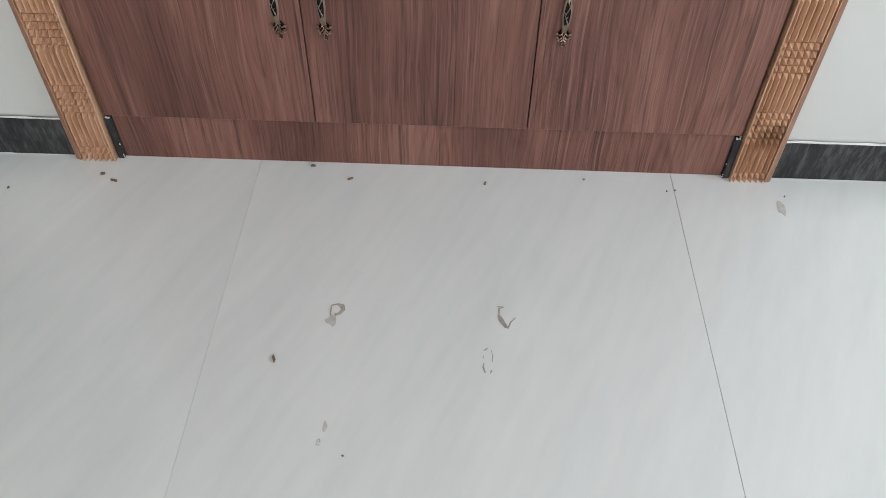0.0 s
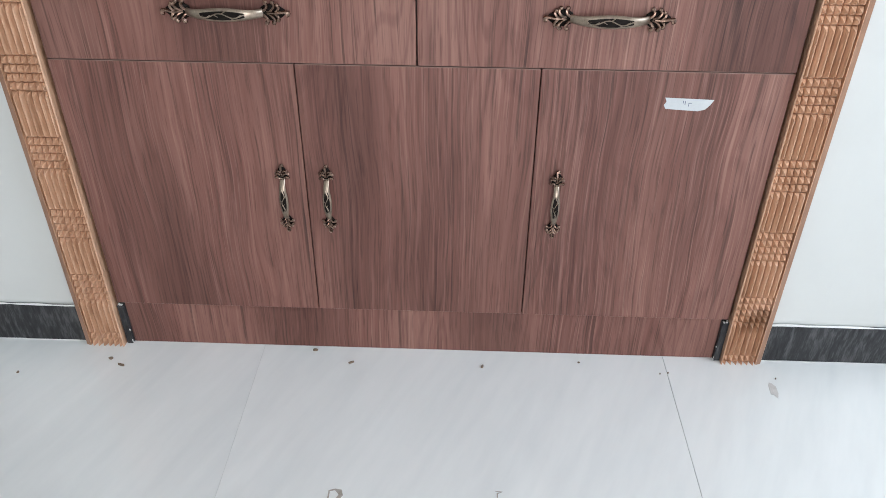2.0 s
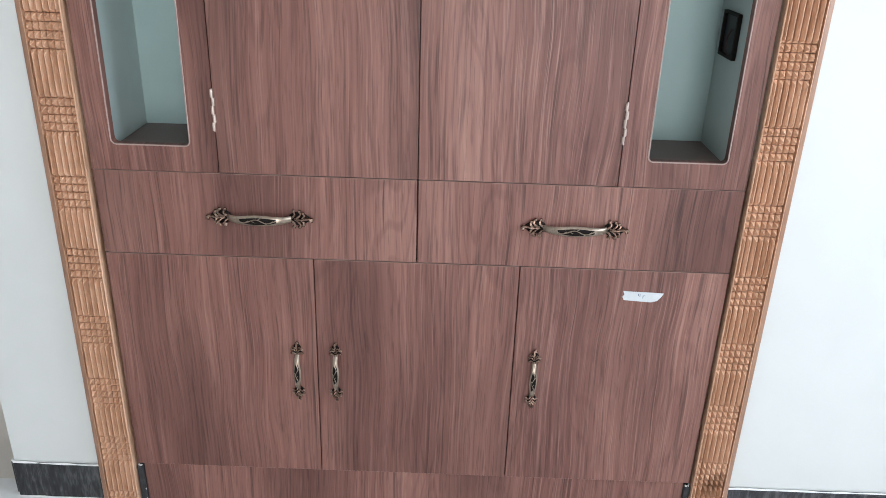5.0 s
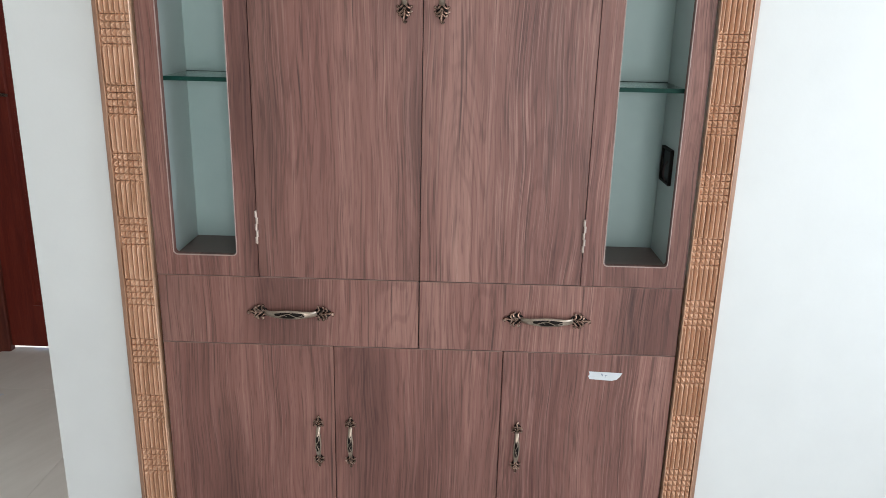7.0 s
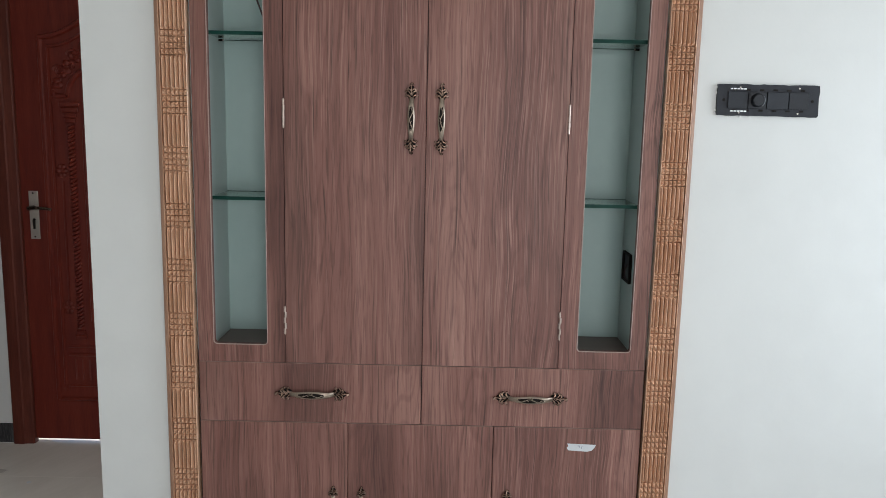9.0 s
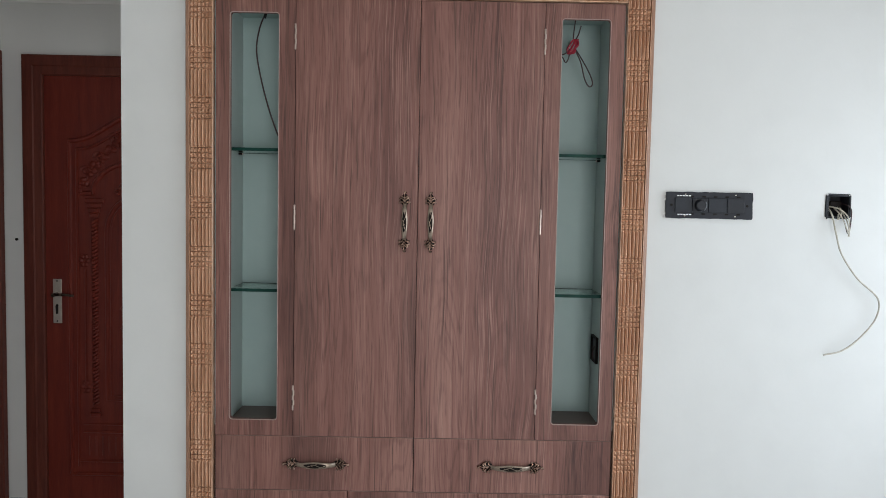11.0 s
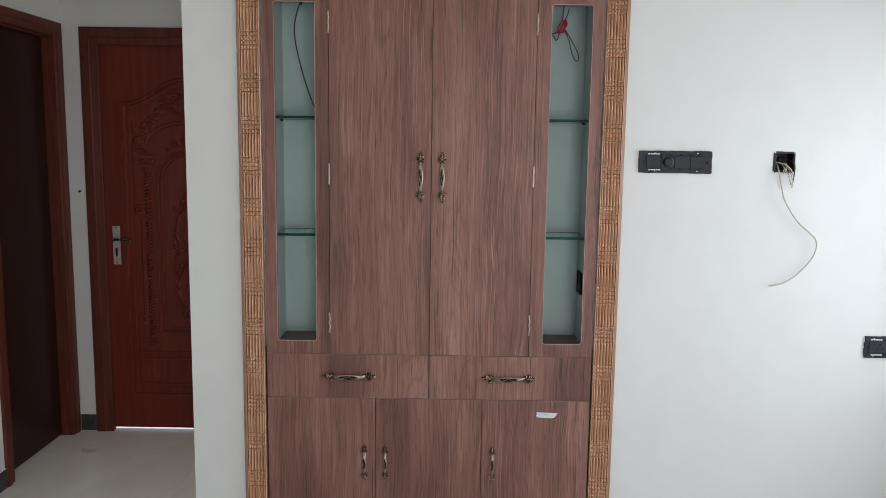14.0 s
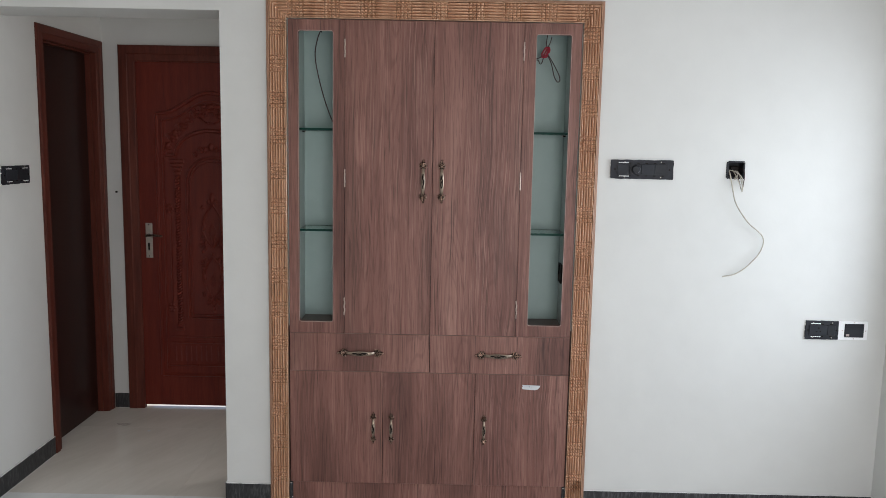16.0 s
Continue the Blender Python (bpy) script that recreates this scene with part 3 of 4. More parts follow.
# ---- carved frame round the cabinet ----
def carved_bar(bm, length, centres):
    """A bar along z from 0 to length, its face towards -y, x from 0 (inner edge) to 0.080 (outer edge):
    six keeled reeds, cut across in groups into four rows of pyramids, and a plain sloping outer edge."""
    margin, pitch, cols, D = 0.0025, 0.0108, 6, 0.0095
    steps = ((0.0, 0.0), (0.12, 0.04), (0.47, 1.0), (0.55, 1.0), (0.88, 0.04))
    prof = [(margin + (i + f) * pitch, ridge) for i in range(cols) for f, ridge in steps]
    prof.append((margin + cols * pitch, 0.0))
    zs = {0.0: 1.0, length: 1.0}
    for c in centres:
        for r in range(-1, 10):
            z = round(c - 0.03 + r * 0.0075, 5)
            if 0 < z < length:
                if r % 2 == 0:
                    zs[z] = 0.0
                    zs[round(z - 0.001, 5)] = zs[round(z + 0.001, 5)] = 0.04
                else:
                    zs[round(z - 0.0006, 5)] = zs[round(z + 0.0006, 5)] = 1.0
    # a fine slit of the knife runs along the foot of every groove
    depth = lambda ridge, kz: D - D * min(ridge, kz) + (0.0065 if min(ridge, kz) == 0 else 0)
    e = margin + cols * pitch
    rows = []
    for z in sorted(zs):
        k = zs[z]
        row = [(0.0, 0.027), (0.0, 0.0012), (0.0012, 0.0), (margin - 0.0004, 0.0)]
        row += [(x, depth(a, k)) for x, a in prof]
        row += [(e + 0.0004, 0.0022), (e + 0.0014, 0.0026), (e + 0.004, 0.003), (0.0778, 0.0052), (0.08, 0.0085), (0.08, 0.027)]
        rows.append([bm.verts.new((x, -0.01 + y, z)) for x, y in row])
    for a, b in zip(rows, rows[1:]):
        for i in range(len(a) - 1):
            q = (a[i], a[i + 1], b[i + 1], b[i])
            top = min(range(4), key=lambda n: (round(q[n].co.y, 5), -round(q[(n + 2) % 4].co.y, 5)))
            q = q[top:] + q[:top]
            for tri in ((q[0], q[1], q[2]), (q[0], q[2], q[3])):
                bm.faces.new(tri).material_index = 1 if i >= len(a) - 5 else 0
    bm.faces.new(rows[0])
    bm.faces.new(rows[-1])
    return bm


def carved_frame():
    f = thing("carved_frame", (0, 0.0, 0), "golden varnished teak frame with carved flutes and studs", "frame")
    XI, ZI = 0.5955, 2.0505
    W, WH = 0.08, 0.085  # the head is a little wider than the posts
    for s, c0, name in ((-1, 0.863, "frame_post"), (1, 0.852, "frame_post")):
        bm = carved_bar(bmesh.new(), ZI + WH, [c0 + 0.144 * k for k in range(-7, 9)])
        bmesh.ops.bisect_plane(bm, geom=bm.verts[:] + bm.edges[:] + bm.faces[:], plane_co=(0, 0, ZI), plane_no=(-WH / W, 0, 1), clear_outer=True)
        bm.transform(Matrix.Translation((s * XI - 0.0008, 0, 0)) @ Matrix.Diagonal((s, 1, 1, 1)))
        part(name, bm, [TEAK, TEAK_LIP], f)
    L = 2 * (XI + W)
    bm = carved_bar(bmesh.new(), L, [0.02 + L / 2 + 0.1445 * k for k in range(-5, 6)])
    bmesh.ops.bisect_plane(bm, geom=bm.verts[:] + bm.edges[:] + bm.faces[:], plane_co=(0, 0, W), plane_no=(-1, 0, -1), clear_outer=True)
    bmesh.ops.bisect_plane(bm, geom=bm.verts[:] + bm.edges[:] + bm.faces[:], plane_co=(0, 0, L - W), plane_no=(-1, 0, 1), clear_outer=True)
    bm.transform(Matrix.Translation((-L / 2 - 0.0008, 0, ZI)) @ Matrix.Diagonal((1, 1, WH / W, 1)) @ Matrix(((0, 0, 1, 0), (0, 1, 0, 0), (1, 0, 0, 0), (0, 0, 0, 1))))
    part("frame_head", bm, [TEAK, TEAK_LIP], f)
    return f


carved_frame()


# ---- doors of the passage ----
def casing(parent, u0, u1, h, w, place, mat):
    """Three sides of moulded door casing; place maps (u, depth, z) to the world. Depth runs into the wall."""
    def moulded(pts_of):
        bm = bmesh.new()
        prof = [(0, 0.04), (0, 0.004), (0.004, 0.0), (w * 0.52, 0.0), (w * 0.58, 0.005), (w * 0.94, 0.007), (w, 0.011), (w, 0.04)]
        ends = [[bm.verts.new(place(*pts_of(a, d, e))) for a, d in prof] for e in (0, 1)]
        for i in range(len(prof)):
            j = (i + 1) % len(prof)
            bm.faces.new((ends[0][i], ends[0][j], ends[1][j], ends[1][i]))
        bm.faces.new(ends[0])
        bm.faces.new(ends[1])
        return bm
    part("casing_side", moulded(lambda a, d, e: (u0 + a, d, (h - a) * e)), mat, parent)
    part("casing_side", moulded(lambda a, d, e: (u1 - a, d, (h - a) * e)), mat, parent)
    part("casing_head", moulded(lambda a, d, e: ((u0 + a) if e == 0 else (u1 - a), d, h - a)), mat, parent)


def carved_door():
    X0, X1, Y, Z0, Z1 = -1.685, -0.855, YH + 0.003, 0.017, 1.995
    xm = (X0 + X1) / 2
    d = thing("door_1", (xm, YH, 0), "closed dark red carved wooden door in a moulded casing", "door", kind="structure")
    casing(d, -1.768, -0.772, 2.07, 0.087, lambda u, k, z: (u, YH - 0.024 + k, z), REDFRAME)
    leafp = part("leaf", boxed(X0, X1, Y, Y + 0.036, Z0, Z1, bevel=0.002), REDWOOD, d, "dark red stained door leaf")

    def both(name, pts, r, n=6, label=""):
        for s in (-1, 1):
            bm = tube(bmesh.new(), [(xm + s * px, Y - 0.001, pz) for px, pz in pts], r, n)
            part(name, bm, REDWOOD, leafp, label, smooth=True)

    def arch(xo, zs, zt, n=14):
        """Half outline from a shoulder at xo, height zs, swelling to zt in the middle."""
        return [(xo * (1 - i / n), zs + (zt - zs) * (0.5 - 0.5 * math.cos(math.pi * min(1, (i / n) ** 1.1)))) for i in range(n + 1)]

    # big outer panel moulding with an ogee top
    both("panel_moulding", [(0.302, 0.2), (0.302, 1.69)] + arch(0.302, 1.7, 1.82), 0.011)
    both("panel_moulding", [(0.27, 0.235), (0.27, 1.655)] + arch(0.27, 1.665, 1.775), 0.007)
    both("cross_moulding", [(0.302, 0.2), (0, 0.2)], 0.009)
    both("cross_moulding", [(0.27, 0.26), (0, 0.26)], 0.006)
    both("cross_moulding", [(0.25, 0.395), (0, 0.395)], 0.007)
    both("cross_moulding", [(0.25, 0.43), (0, 0.43)], 0.005)
    both("side_bead", [(0.236, 0.62), (0.236, 1.13)], 0.005)
    # arch over the columns and the tall round-headed inner panel
    both("inner_arch", [(0.25, 1.47), (0.2, 1.47)] + [(0.2 * math.cos(a * math.pi / 24), 1.47 + 0.14 * math.sin(a * math.pi / 24)) for a in range(13)], 0.011)
    for r, w in ((0.008, 0.142), (0.005, 0.122)):
        both("inner_panel_moulding", [(0, 0.54 + 0.142 - w), (w, 0.54 + 0.142 - w), (w, 1.3)] + [(w * math.cos(a * math.pi / 20), 1.3 + (0.16 - 0.142 + w) * math.sin(a * math.pi / 20)) for a in range(1, 11)], r)
    # twisted columns
    for s in (-1, 1):
        bm = bmesh.new()
        cx = xm + s * 0.193
        z, k = 0.52, 0
        while z < 1.36:
            tube(bm, [(cx - 0.013, Y - 0.001, z - 0.009), (cx - 0.005, Y - 0.009, z - 0.003), (cx + 0.005, Y - 0.009, z + 0.003), (cx + 0.013, Y - 0.001, z + 0.009)], [0.005, 0.0075, 0.0075, 0.005], 6)
            z += 0.0165
        part("twisted_column", bm, REDWOOD, leafp, smooth=True)
        cap = bmesh.new()
        for zz, w in ((1.375, 0.02), (1.395, 0.026), (1.418, 0.034), (1.44, 0.042), (0.495, 0.02), (0.475, 0.024)):
            box(cap, cx - w, cx + w, Y - 0.012, Y + 0.001, zz - 0.011, zz + 0.008, bevel=0.003)
        part("capital", cap, REDWOOD, leafp)
        for zz in (1.17, 0.6):
            ro = bmesh.new()
            for a in range(6):
                an = a * math.pi / 3
                ball(ro, (xm + s * 0.24 + 0.015 * math.cos(an), Y - 0.002, zz + 0.02 * math.sin(an)), 0.011, 0.006, 0.012, 7, 5)
            part("rosette", ro, REDWOOD, leafp, smooth=True)
    # leaf scrolls
    def scroll(cx, cz, r0, turns, sgn, flip=1):
        return [(cx + sgn * r0 * (1 - 0.8 * i / 22) * math.cos(turns * 2 * math.pi * i / 22), cz + flip * r0 * (1 - 0.8 * i / 22) * math.sin(turns * 2 * math.pi * i / 22)) for i in range(23)]

    def carving(name, items, balls):
        bm = bmesh.new()
        for pts, r in items:
            for s in (-1, 1):
                tube(bm, [(xm + s * px, Y - 0.002, pz) for px, pz in pts], r, 5)
        for px, pz, rx, rz in balls:
            for s in ((-1, 1) if px else (1,)):
                ball(bm, (xm + s * px, Y - 0.001, pz), rx, 0.007, rz, 8, 5)
        part(name, bm, REDWOOD, leafp, smooth=True)

    carving("panel_carving",
            [([(0, 1.2), (0.045, 1.13), (0.06, 1.05), (0.03, 0.99), (0.0, 0.95)], 0.006), ([(0, 1.09), (0.022, 1.05), (0.0, 0.97)], 0.004),
             (scroll(0.055, 0.95, 0.025, 1.3, 1), 0.005), (scroll(0.055, 0.87, 0.025, 1.3, 1, -1), 0.005),
             ([(0, 0.9), (0.035, 0.85), (0.062, 0.77), (0.035, 0.7), (0.0, 0.66)], 0.006), ([(0, 0.8), (0.02, 0.75), (0, 0.72)], 0.004), ([(0.02, 0.7), (0.035, 0.66), (0, 0.62)], 0.005)],
            [(0, 1.235, 0.016, 0.03), (0.02, 1.215, 0.012, 0.016), (0, 0.91, 0.011, 0.012), (0, 0.63, 0.016, 0.02), (0.018, 0.645, 0.011, 0.014), (0, 0.595, 0.009, 0.018), (0.05, 1.07, 0.012, 0.024), (0.055, 0.8, 0.012, 0.024), (0.065, 1.0, 0.009, 0.016)])
    carving("crest_carving",
            [(scroll(0.1, 1.71, 0.03, 1.2, 1), 0.006), (scroll(0.17, 1.63, 0.026, 1.2, 1), 0.006), (scroll(0.23, 1.57, 0.022, 1.2, 1), 0.006), ([(0, 1.74), (0.04, 1.72), (0.07, 1.68), (0.02, 1.65), (0, 1.66)], 0.006)],
            [(0, 1.745, 0.025, 0.016), (0.05, 1.69, 0.018, 0.014), (0.13, 1.67, 0.018, 0.016), (0.2, 1.6, 0.016, 0.015), (0.24, 1.53, 0.018, 0.014)])
    # crowded leaves and buds along the crest, and a row of upright flutes low on the door
    rnd = random.Random(5)
    buds = []
    for i in range(15):
        u = (i + 0.5) / 15
        px, pz = 0.255 * (1 - u), 1.5 + 0.235 * math.sin(u * math.pi / 2) ** 1.1
        buds += [(px, pz + rnd.uniform(-0.018, 0.02), rnd.uniform(0.011, 0.02), rnd.uniform(0.009, 0.016)), (px + 0.012, pz - rnd.uniform(0.0, 0.03), rnd.uniform(0.007, 0.012), rnd.uniform(0.01, 0.016))]
    carving("crest_buds", [], buds)
    vine = []
    for i in range(12):
        z = 0.63 + i * 0.05
        vine.append((0.03 + 0.026 * abs(math.sin(i * 1.3)), z, rnd.uniform(0.009, 0.014), rnd.uniform(0.013, 0.02)))
    carving("vine_leaves", [], vine)
    for i in range(8):
        both("flute", [(0.02 + i * 0.029, 0.285), (0.02 + i * 0.029, 0.372)], 0.0035, 5)
    carving("keystone_carving", [(scroll(0.06, 1.5, 0.02, 1.2, 1), 0.006), (scroll(0.09, 1.475, 0.014, 1.2, 1), 0.005)], [(0, 1.52, 0.018, 0.024), (0.03, 1.505, 0.014, 0.018)])
    # lever lock
    lk = part("lock_plate", boxed(-1.651, -1.612, Y - 0.004, Y, 0.887, 1.086, bevel=0.0015), SATIN, leafp, "satin steel lock plate")
    lv = tube(bmesh.new(), [(-1.632, Y - 0.004, 1.018), (-1.632, Y - 0.045, 1.018)], 0.009, 10)
    tube(lv, curve([(-1.637, Y - 0.045, 1.018), (-1.595, Y - 0.048, 1.021), (-1.565, Y - 0.046, 1.019), (-1.543, Y - 0.042, 1.016)], 4), 0.006, 8)
    part("lever", lv, BRONZE, lk, smooth=True)
    kh = tube(bmesh.new(), [(-1.632, Y - 0.004, 0.968), (-1.632, Y - 0.0075, 0.968)], 0.0055, 10)
    tube(kh, [(-1.632, Y - 0.009, 0.965), (-1.630, Y - 0.012, 0.93)], [0.006, 0.004], 8)
    for z in (0.897, 1.077):
        tube(kh, [(-1.632, Y - 0.004, z), (-1.632, Y - 0.006, z)], 0.0035, 8)
    part("keyhole", kh, BLACKENED, lk)


carved_door()


tagged(part("nail", tube(bmesh.new(), [(-1.807, YH, 1.26), (-1.807, YH - 0.008, 1.26)], 0.006, 8), BLACKENED, shift=Vector((-1.807, YH, 1.26))), "dark plug in the white passage wall", "wall plug")


def side_door():
    d = thing("door_2", (XL, 0.87, 0), "dark brown panel door recessed in a brown wooden casing", "door", kind="structure")
    casing(d, 0.5, 1.193, 2.085, 0.068, lambda u, k, z: (XL + 0.013 - k, u, z), REDFRAME)
    part("jamb", boxed(XL - 0.09, XL - 0.0275, 0.5505, 0.572, 0, 2.0345), REDFRAME, d)
    part("jamb", boxed(XL - 0.09, XL - 0.0275, 1.121, 1.1425, 0, 2.0345), REDFRAME, d)
    part("jamb_head", boxed(XL - 0.09, XL - 0.0275, 0.5725, 1.1205, 2.01, 2.0345), REDFRAME, d)
    part("leaf", boxed(XL - 0.088, XL - 0.055, 0.573, 1.12, 0.006, 2.008, bevel=0.002), DARKDOOR, d, "dark brown flush leaf")
    return d


side_door()


# ---- switches, boxes and cables on the walls ----
def switch_plate(name, at, w, h, modules, label, m=None, ends=(-1,)):
    """A modular switch frame without its cover: black base, module row, slots, screws and small unreadable white marks."""
    x, y, z = at
    m = m or Matrix.Identity(4)
    o = Matrix.Translation(at)
    t = thing(name, at, label, "switch")
    rnd = random.Random(int(abs(x) * 100))

    def add(nm, bm, mat, par, lab=""):
        bm.transform(o @ m)
        return part(nm, bm, mat, par, lab)
    b = bmesh.new()
    corner = rounded(-w / 2, w / 2, -h / 2, h / 2, 0.003, 2)
    edge = []
    for (ax, az), (bx, bz) in zip(corner, corner[1:] + corner[:1]):
        k = max(1, int(math.hypot(bx - ax, bz - az) / 0.012))
        edge += [(ax + (bx - ax) * q / k + rnd.uniform(-0.001, 0.001), az + (bz - az) * q / k + rnd.uniform(-0.001, 0.001)) for q in range(k)]
    slab(b, edge, -0.009, 0.0)
    base = add("base_frame", b, BASEPL, t)
    for sx in (-1, 1):
        add("fixing_hole", tube(bmesh.new(), [(sx * w * 0.435, -0.0088, 0), (sx * w * 0.435, -0.0098, 0)], 0.0038, 10), BLACKENED, base)
    iw, ih = w * 0.8, h * 0.54
    x0 = -iw / 2
    for k, (frac, kind) in enumerate(modules):
        x1 = x0 + iw * frac
        mb = boxed(x0 + 0.0006, x1 - 0.0006, -0.0125, -0.009, -ih / 2, ih / 2, bevel=0.001)
        mod = add("module", mb, GREYPL if k % 2 == 0 else BLACKPL, base)
        cx = (x0 + x1) / 2
        if kind == "knob":
            kb = tube(bmesh.new(), [(cx, -0.0125, 0), (cx, -0.022, 0), (cx, -0.024, 0)], [ih * 0.42, ih * 0.36, ih * 0.3], 20)
            kn = add("knob", kb, BLACKPL, mod, "round regulator knob")
            # Pale arc round the right side of the knob only.
            ring = [(cx + ih * 0.43 * math.cos(a / 10), -0.0128, ih * 0.43 * math.sin(a / 10)) for a in range(-9, 7)]
            add("dial_ring", tube(bmesh.new(), ring, 0.0019, 5), PALEPL, mod, "pale grey arc on the right of the dial")
        if kind == "socket":
            for dx, dz, r in ((0, 0.22, 0.0035), (-0.18, -0.12, 0.0028), (0.18, -0.12, 0.0028)):
                add("pin_hole", tube(bmesh.new(), [(cx + dx * ih, -0.0125, dz * ih), (cx + dx * ih, -0.0132, dz * ih)], r, 10), BLACKENED, mod)
        x0 = x1
    for s in (-1, 1):
        n = max(2, int(iw / 0.03))
        for i in range(n):
            cx = -iw / 2 + iw * (i + 0.5) / n
            add("clip", boxed(cx - 0.005, cx + 0.005, -0.0105, -0.009, s * (ih / 2 + 0.0045) - 0.0022, s * (ih / 2 + 0.0045) + 0.0022), BLACKENED, base)
    for s in (-1, 1):
        for i, end in [(i, end) for i in range(5) for end in ends]:
            cx = end * (iw / 2 - 0.022) - 0.016 + i * 0.0085 + (0.003 if s < 0 else 0)
            add("marking", boxed(cx, cx + 0.0062, -0.0112, -0.009, s * (ih / 2 + 0.0065) - 0.0015, s * (ih / 2 + 0.0065) + 0.0018), WHITEPL, base, "small white printed bar")
    for k in range(9):
        u = rnd.uniform(-h / 2, h / 2)
        q = rnd.uniform(0.002, 0.004)
        add("putty_crumb", ball(bmesh.new(), (-w / 2 - q * 0.2, -0.0015, u), q, 0.003, q, 6, 4), PLASTER, base) if k < 5 else add("putty_crumb", ball(bmesh.new(), (u * 3, -0.0015, -h / 2 - q * 0.2), q, 0.003, q * 0.7, 6, 4), PLASTER, base)
    for sx in (-0.28, 0.3):
        for s in (-1, 1):
            add("screw", tube(bmesh.new(), [(sx * w, -0.009, s * h * 0.4), (sx * w, -0.0105, s * h * 0.4)], 0.0022, 8), SATIN, base)
    return t


switch_plate("switch_frame", (0.8565, WY, 1.474), 0.256, 0.078, [(0.25, ""), (0.23, "knob"), (0.27, ""), (0.25, "")], "black eight-module switch frame without cover, with regulator knob")
switch_plate("power_socket", (1.6445, WY, 0.8185), 0.137, 0.079, [(0.7, "socket"), (0.3, "")], "black uncovered power socket frame on the wall")
switch_plate("switch_frame", (XL, 0.27, 1.39), 0.22, 0.08, [(0.5, ""), (0.5, "")], "black uncovered switch frame on the passage wall", Matrix.Rotation(radians(90), 4, "Z"), ends=(-1, 1))


def white_socket():
    t = thing("socket_plate", (1.774, WY, 0.8185), "white switch plate with dark module opening", "socket")
    bm = slab(bmesh.new(), rounded(1.7135, 1.835, 0.779, 0.858, 0.003, 2), WY - 0.008, WY)
    p = part("plate", bm, WHITEPL, t)
    part("module", boxed(1.738, 1.819, WY - 0.0105, WY - 0.008, 0.79, 0.848, bevel=0.001), GREYPL, p)
    r = boxed(1.742, 1.815, WY - 0.0125, WY - 0.0105, 0.828, 0.844, bevel=0.001)
    part("rocker", r, BLACKPL, p)
    part("marking", boxed(1.745, 1.758, WY - 0.0122, WY - 0.0105, 0.795, 0.804), STEEL, p)
    for x, z in ((1.729, 0.8185), (1.827, 0.8185), (1.7785, 0.853), (1.7785, 0.784)):
        part("screw", tube(bmesh.new(), [(x, WY - 0.008, z), (x, WY - 0.0092, z)], 0.0022, 8), STEEL, p)


white_socket()


def wall_box():
    """An open flush box with loose cables, one long one hanging out in a curl."""
    t = thing("junction_box", (1.2445, WY, 1.479), "open black junction box in the wall with loose ivory cables", "junction box")
    b = bmesh.new()
    x0, x1, z0, z1 = 1.2085, 1.2755, 1.4455, 1.5125
    for a in ((x0, x0 + 0.004, z0, z1), (x1 - 0.004, x1, z0, z1), (x0 + 0.004, x1 - 0.004, z0, z0 + 0.004), (x0 + 0.004, x1 - 0.004, z1 - 0.004, z1)):
        box(b, a[0], a[1], WY - 0.002, WY + 0.05, a[2], a[3])
    box(b, x0, x1, WY + 0.05, WY + 0.054, z0, z1)
    part("box", b, BLACKPL, t)
    rnd = random.Random(8)
    rim = [(px + rnd.uniform(-0.0025, 0.0025), WY - 0.001, pz + rnd.uniform(-0.0025, 0.0025)) for px, pz in rounded(x0 - 0.001, x1 + 0.001, z0 - 0.001, z1 + 0.001, 0.005, 3)]
    part("rim", tube(bmesh.new(), rim, 0.0034, 6, closed=True), BLACKPL, t, "ragged black rim of the box")
    for q in range(3):
        a = rim[rnd.randrange(len(rim))]
        part("putty_crumb", ball(bmesh.new(), (a[0], WY - 0.002, a[2]), rnd.uniform(0.002, 0.005), 0.003, rnd.uniform(0.002, 0.004), 6, 4), PLASTER, t)
    part("cable", tube(bmesh.new(), curve([(1.262, WY + 0.02, 1.488), (1.272, WY - 0.012, 1.475), (1.27, WY - 0.022, 1.44), (1.262, WY - 0.024, 1.4), (1.252, WY - 0.022, 1.43), (1.248, WY + 0.01, 1.47)], 5), 0.0019, 6), WIREDK, t, "dark looped cable", smooth=True)
    part("terminal", boxed(1.226, 1.262, WY + 0.02, WY + 0.05, 1.47, 1.495, bevel=0.003), BLACKENED, t)
    long = curve([(1.225, WY + 0.03, 1.475), (1.216, WY - 0.018, 1.452), (1.224, WY - 0.03, 1.4), (1.243, WY - 0.03, 1.34), (1.296, WY - 0.026, 1.268), (1.362, WY - 0.022, 1.209), (1.357, WY - 0.022, 1.147), (1.306, WY - 0.025, 1.086), (1.256, WY - 0.03, 1.053), (1.204, WY - 0.032, 1.041)], 8)
    part("cable", tube(bmesh.new(), long, 0.0026, 8), WIREIV, t, "long ivory cable hanging in a curl", smooth=True)
    for p in ([(1.236, WY + 0.03, 1.482), (1.238, WY - 0.02, 1.455), (1.252, WY - 0.03, 1.42), (1.264, WY - 0.028, 1.393), (1.262, WY - 0.02, 1.43), (1.256, WY + 0.02, 1.475)],
              [(1.21, WY + 0.02, 1.48), (1.235, WY - 0.01, 1.473), (1.257, WY - 0.02, 1.455), (1.268, WY - 0.022, 1.425), (1.263, WY - 0.025, 1.391)],
              [(1.25, WY + 0.03, 1.48), (1.245, WY - 0.014, 1.46), (1.233, WY - 0.02, 1.44), (1.24, WY - 0.005, 1.455)]):
        part("cable", tube(bmesh.new(), curve(p, 5), 0.002, 6), WIREIV, t, smooth=True)


wall_box()


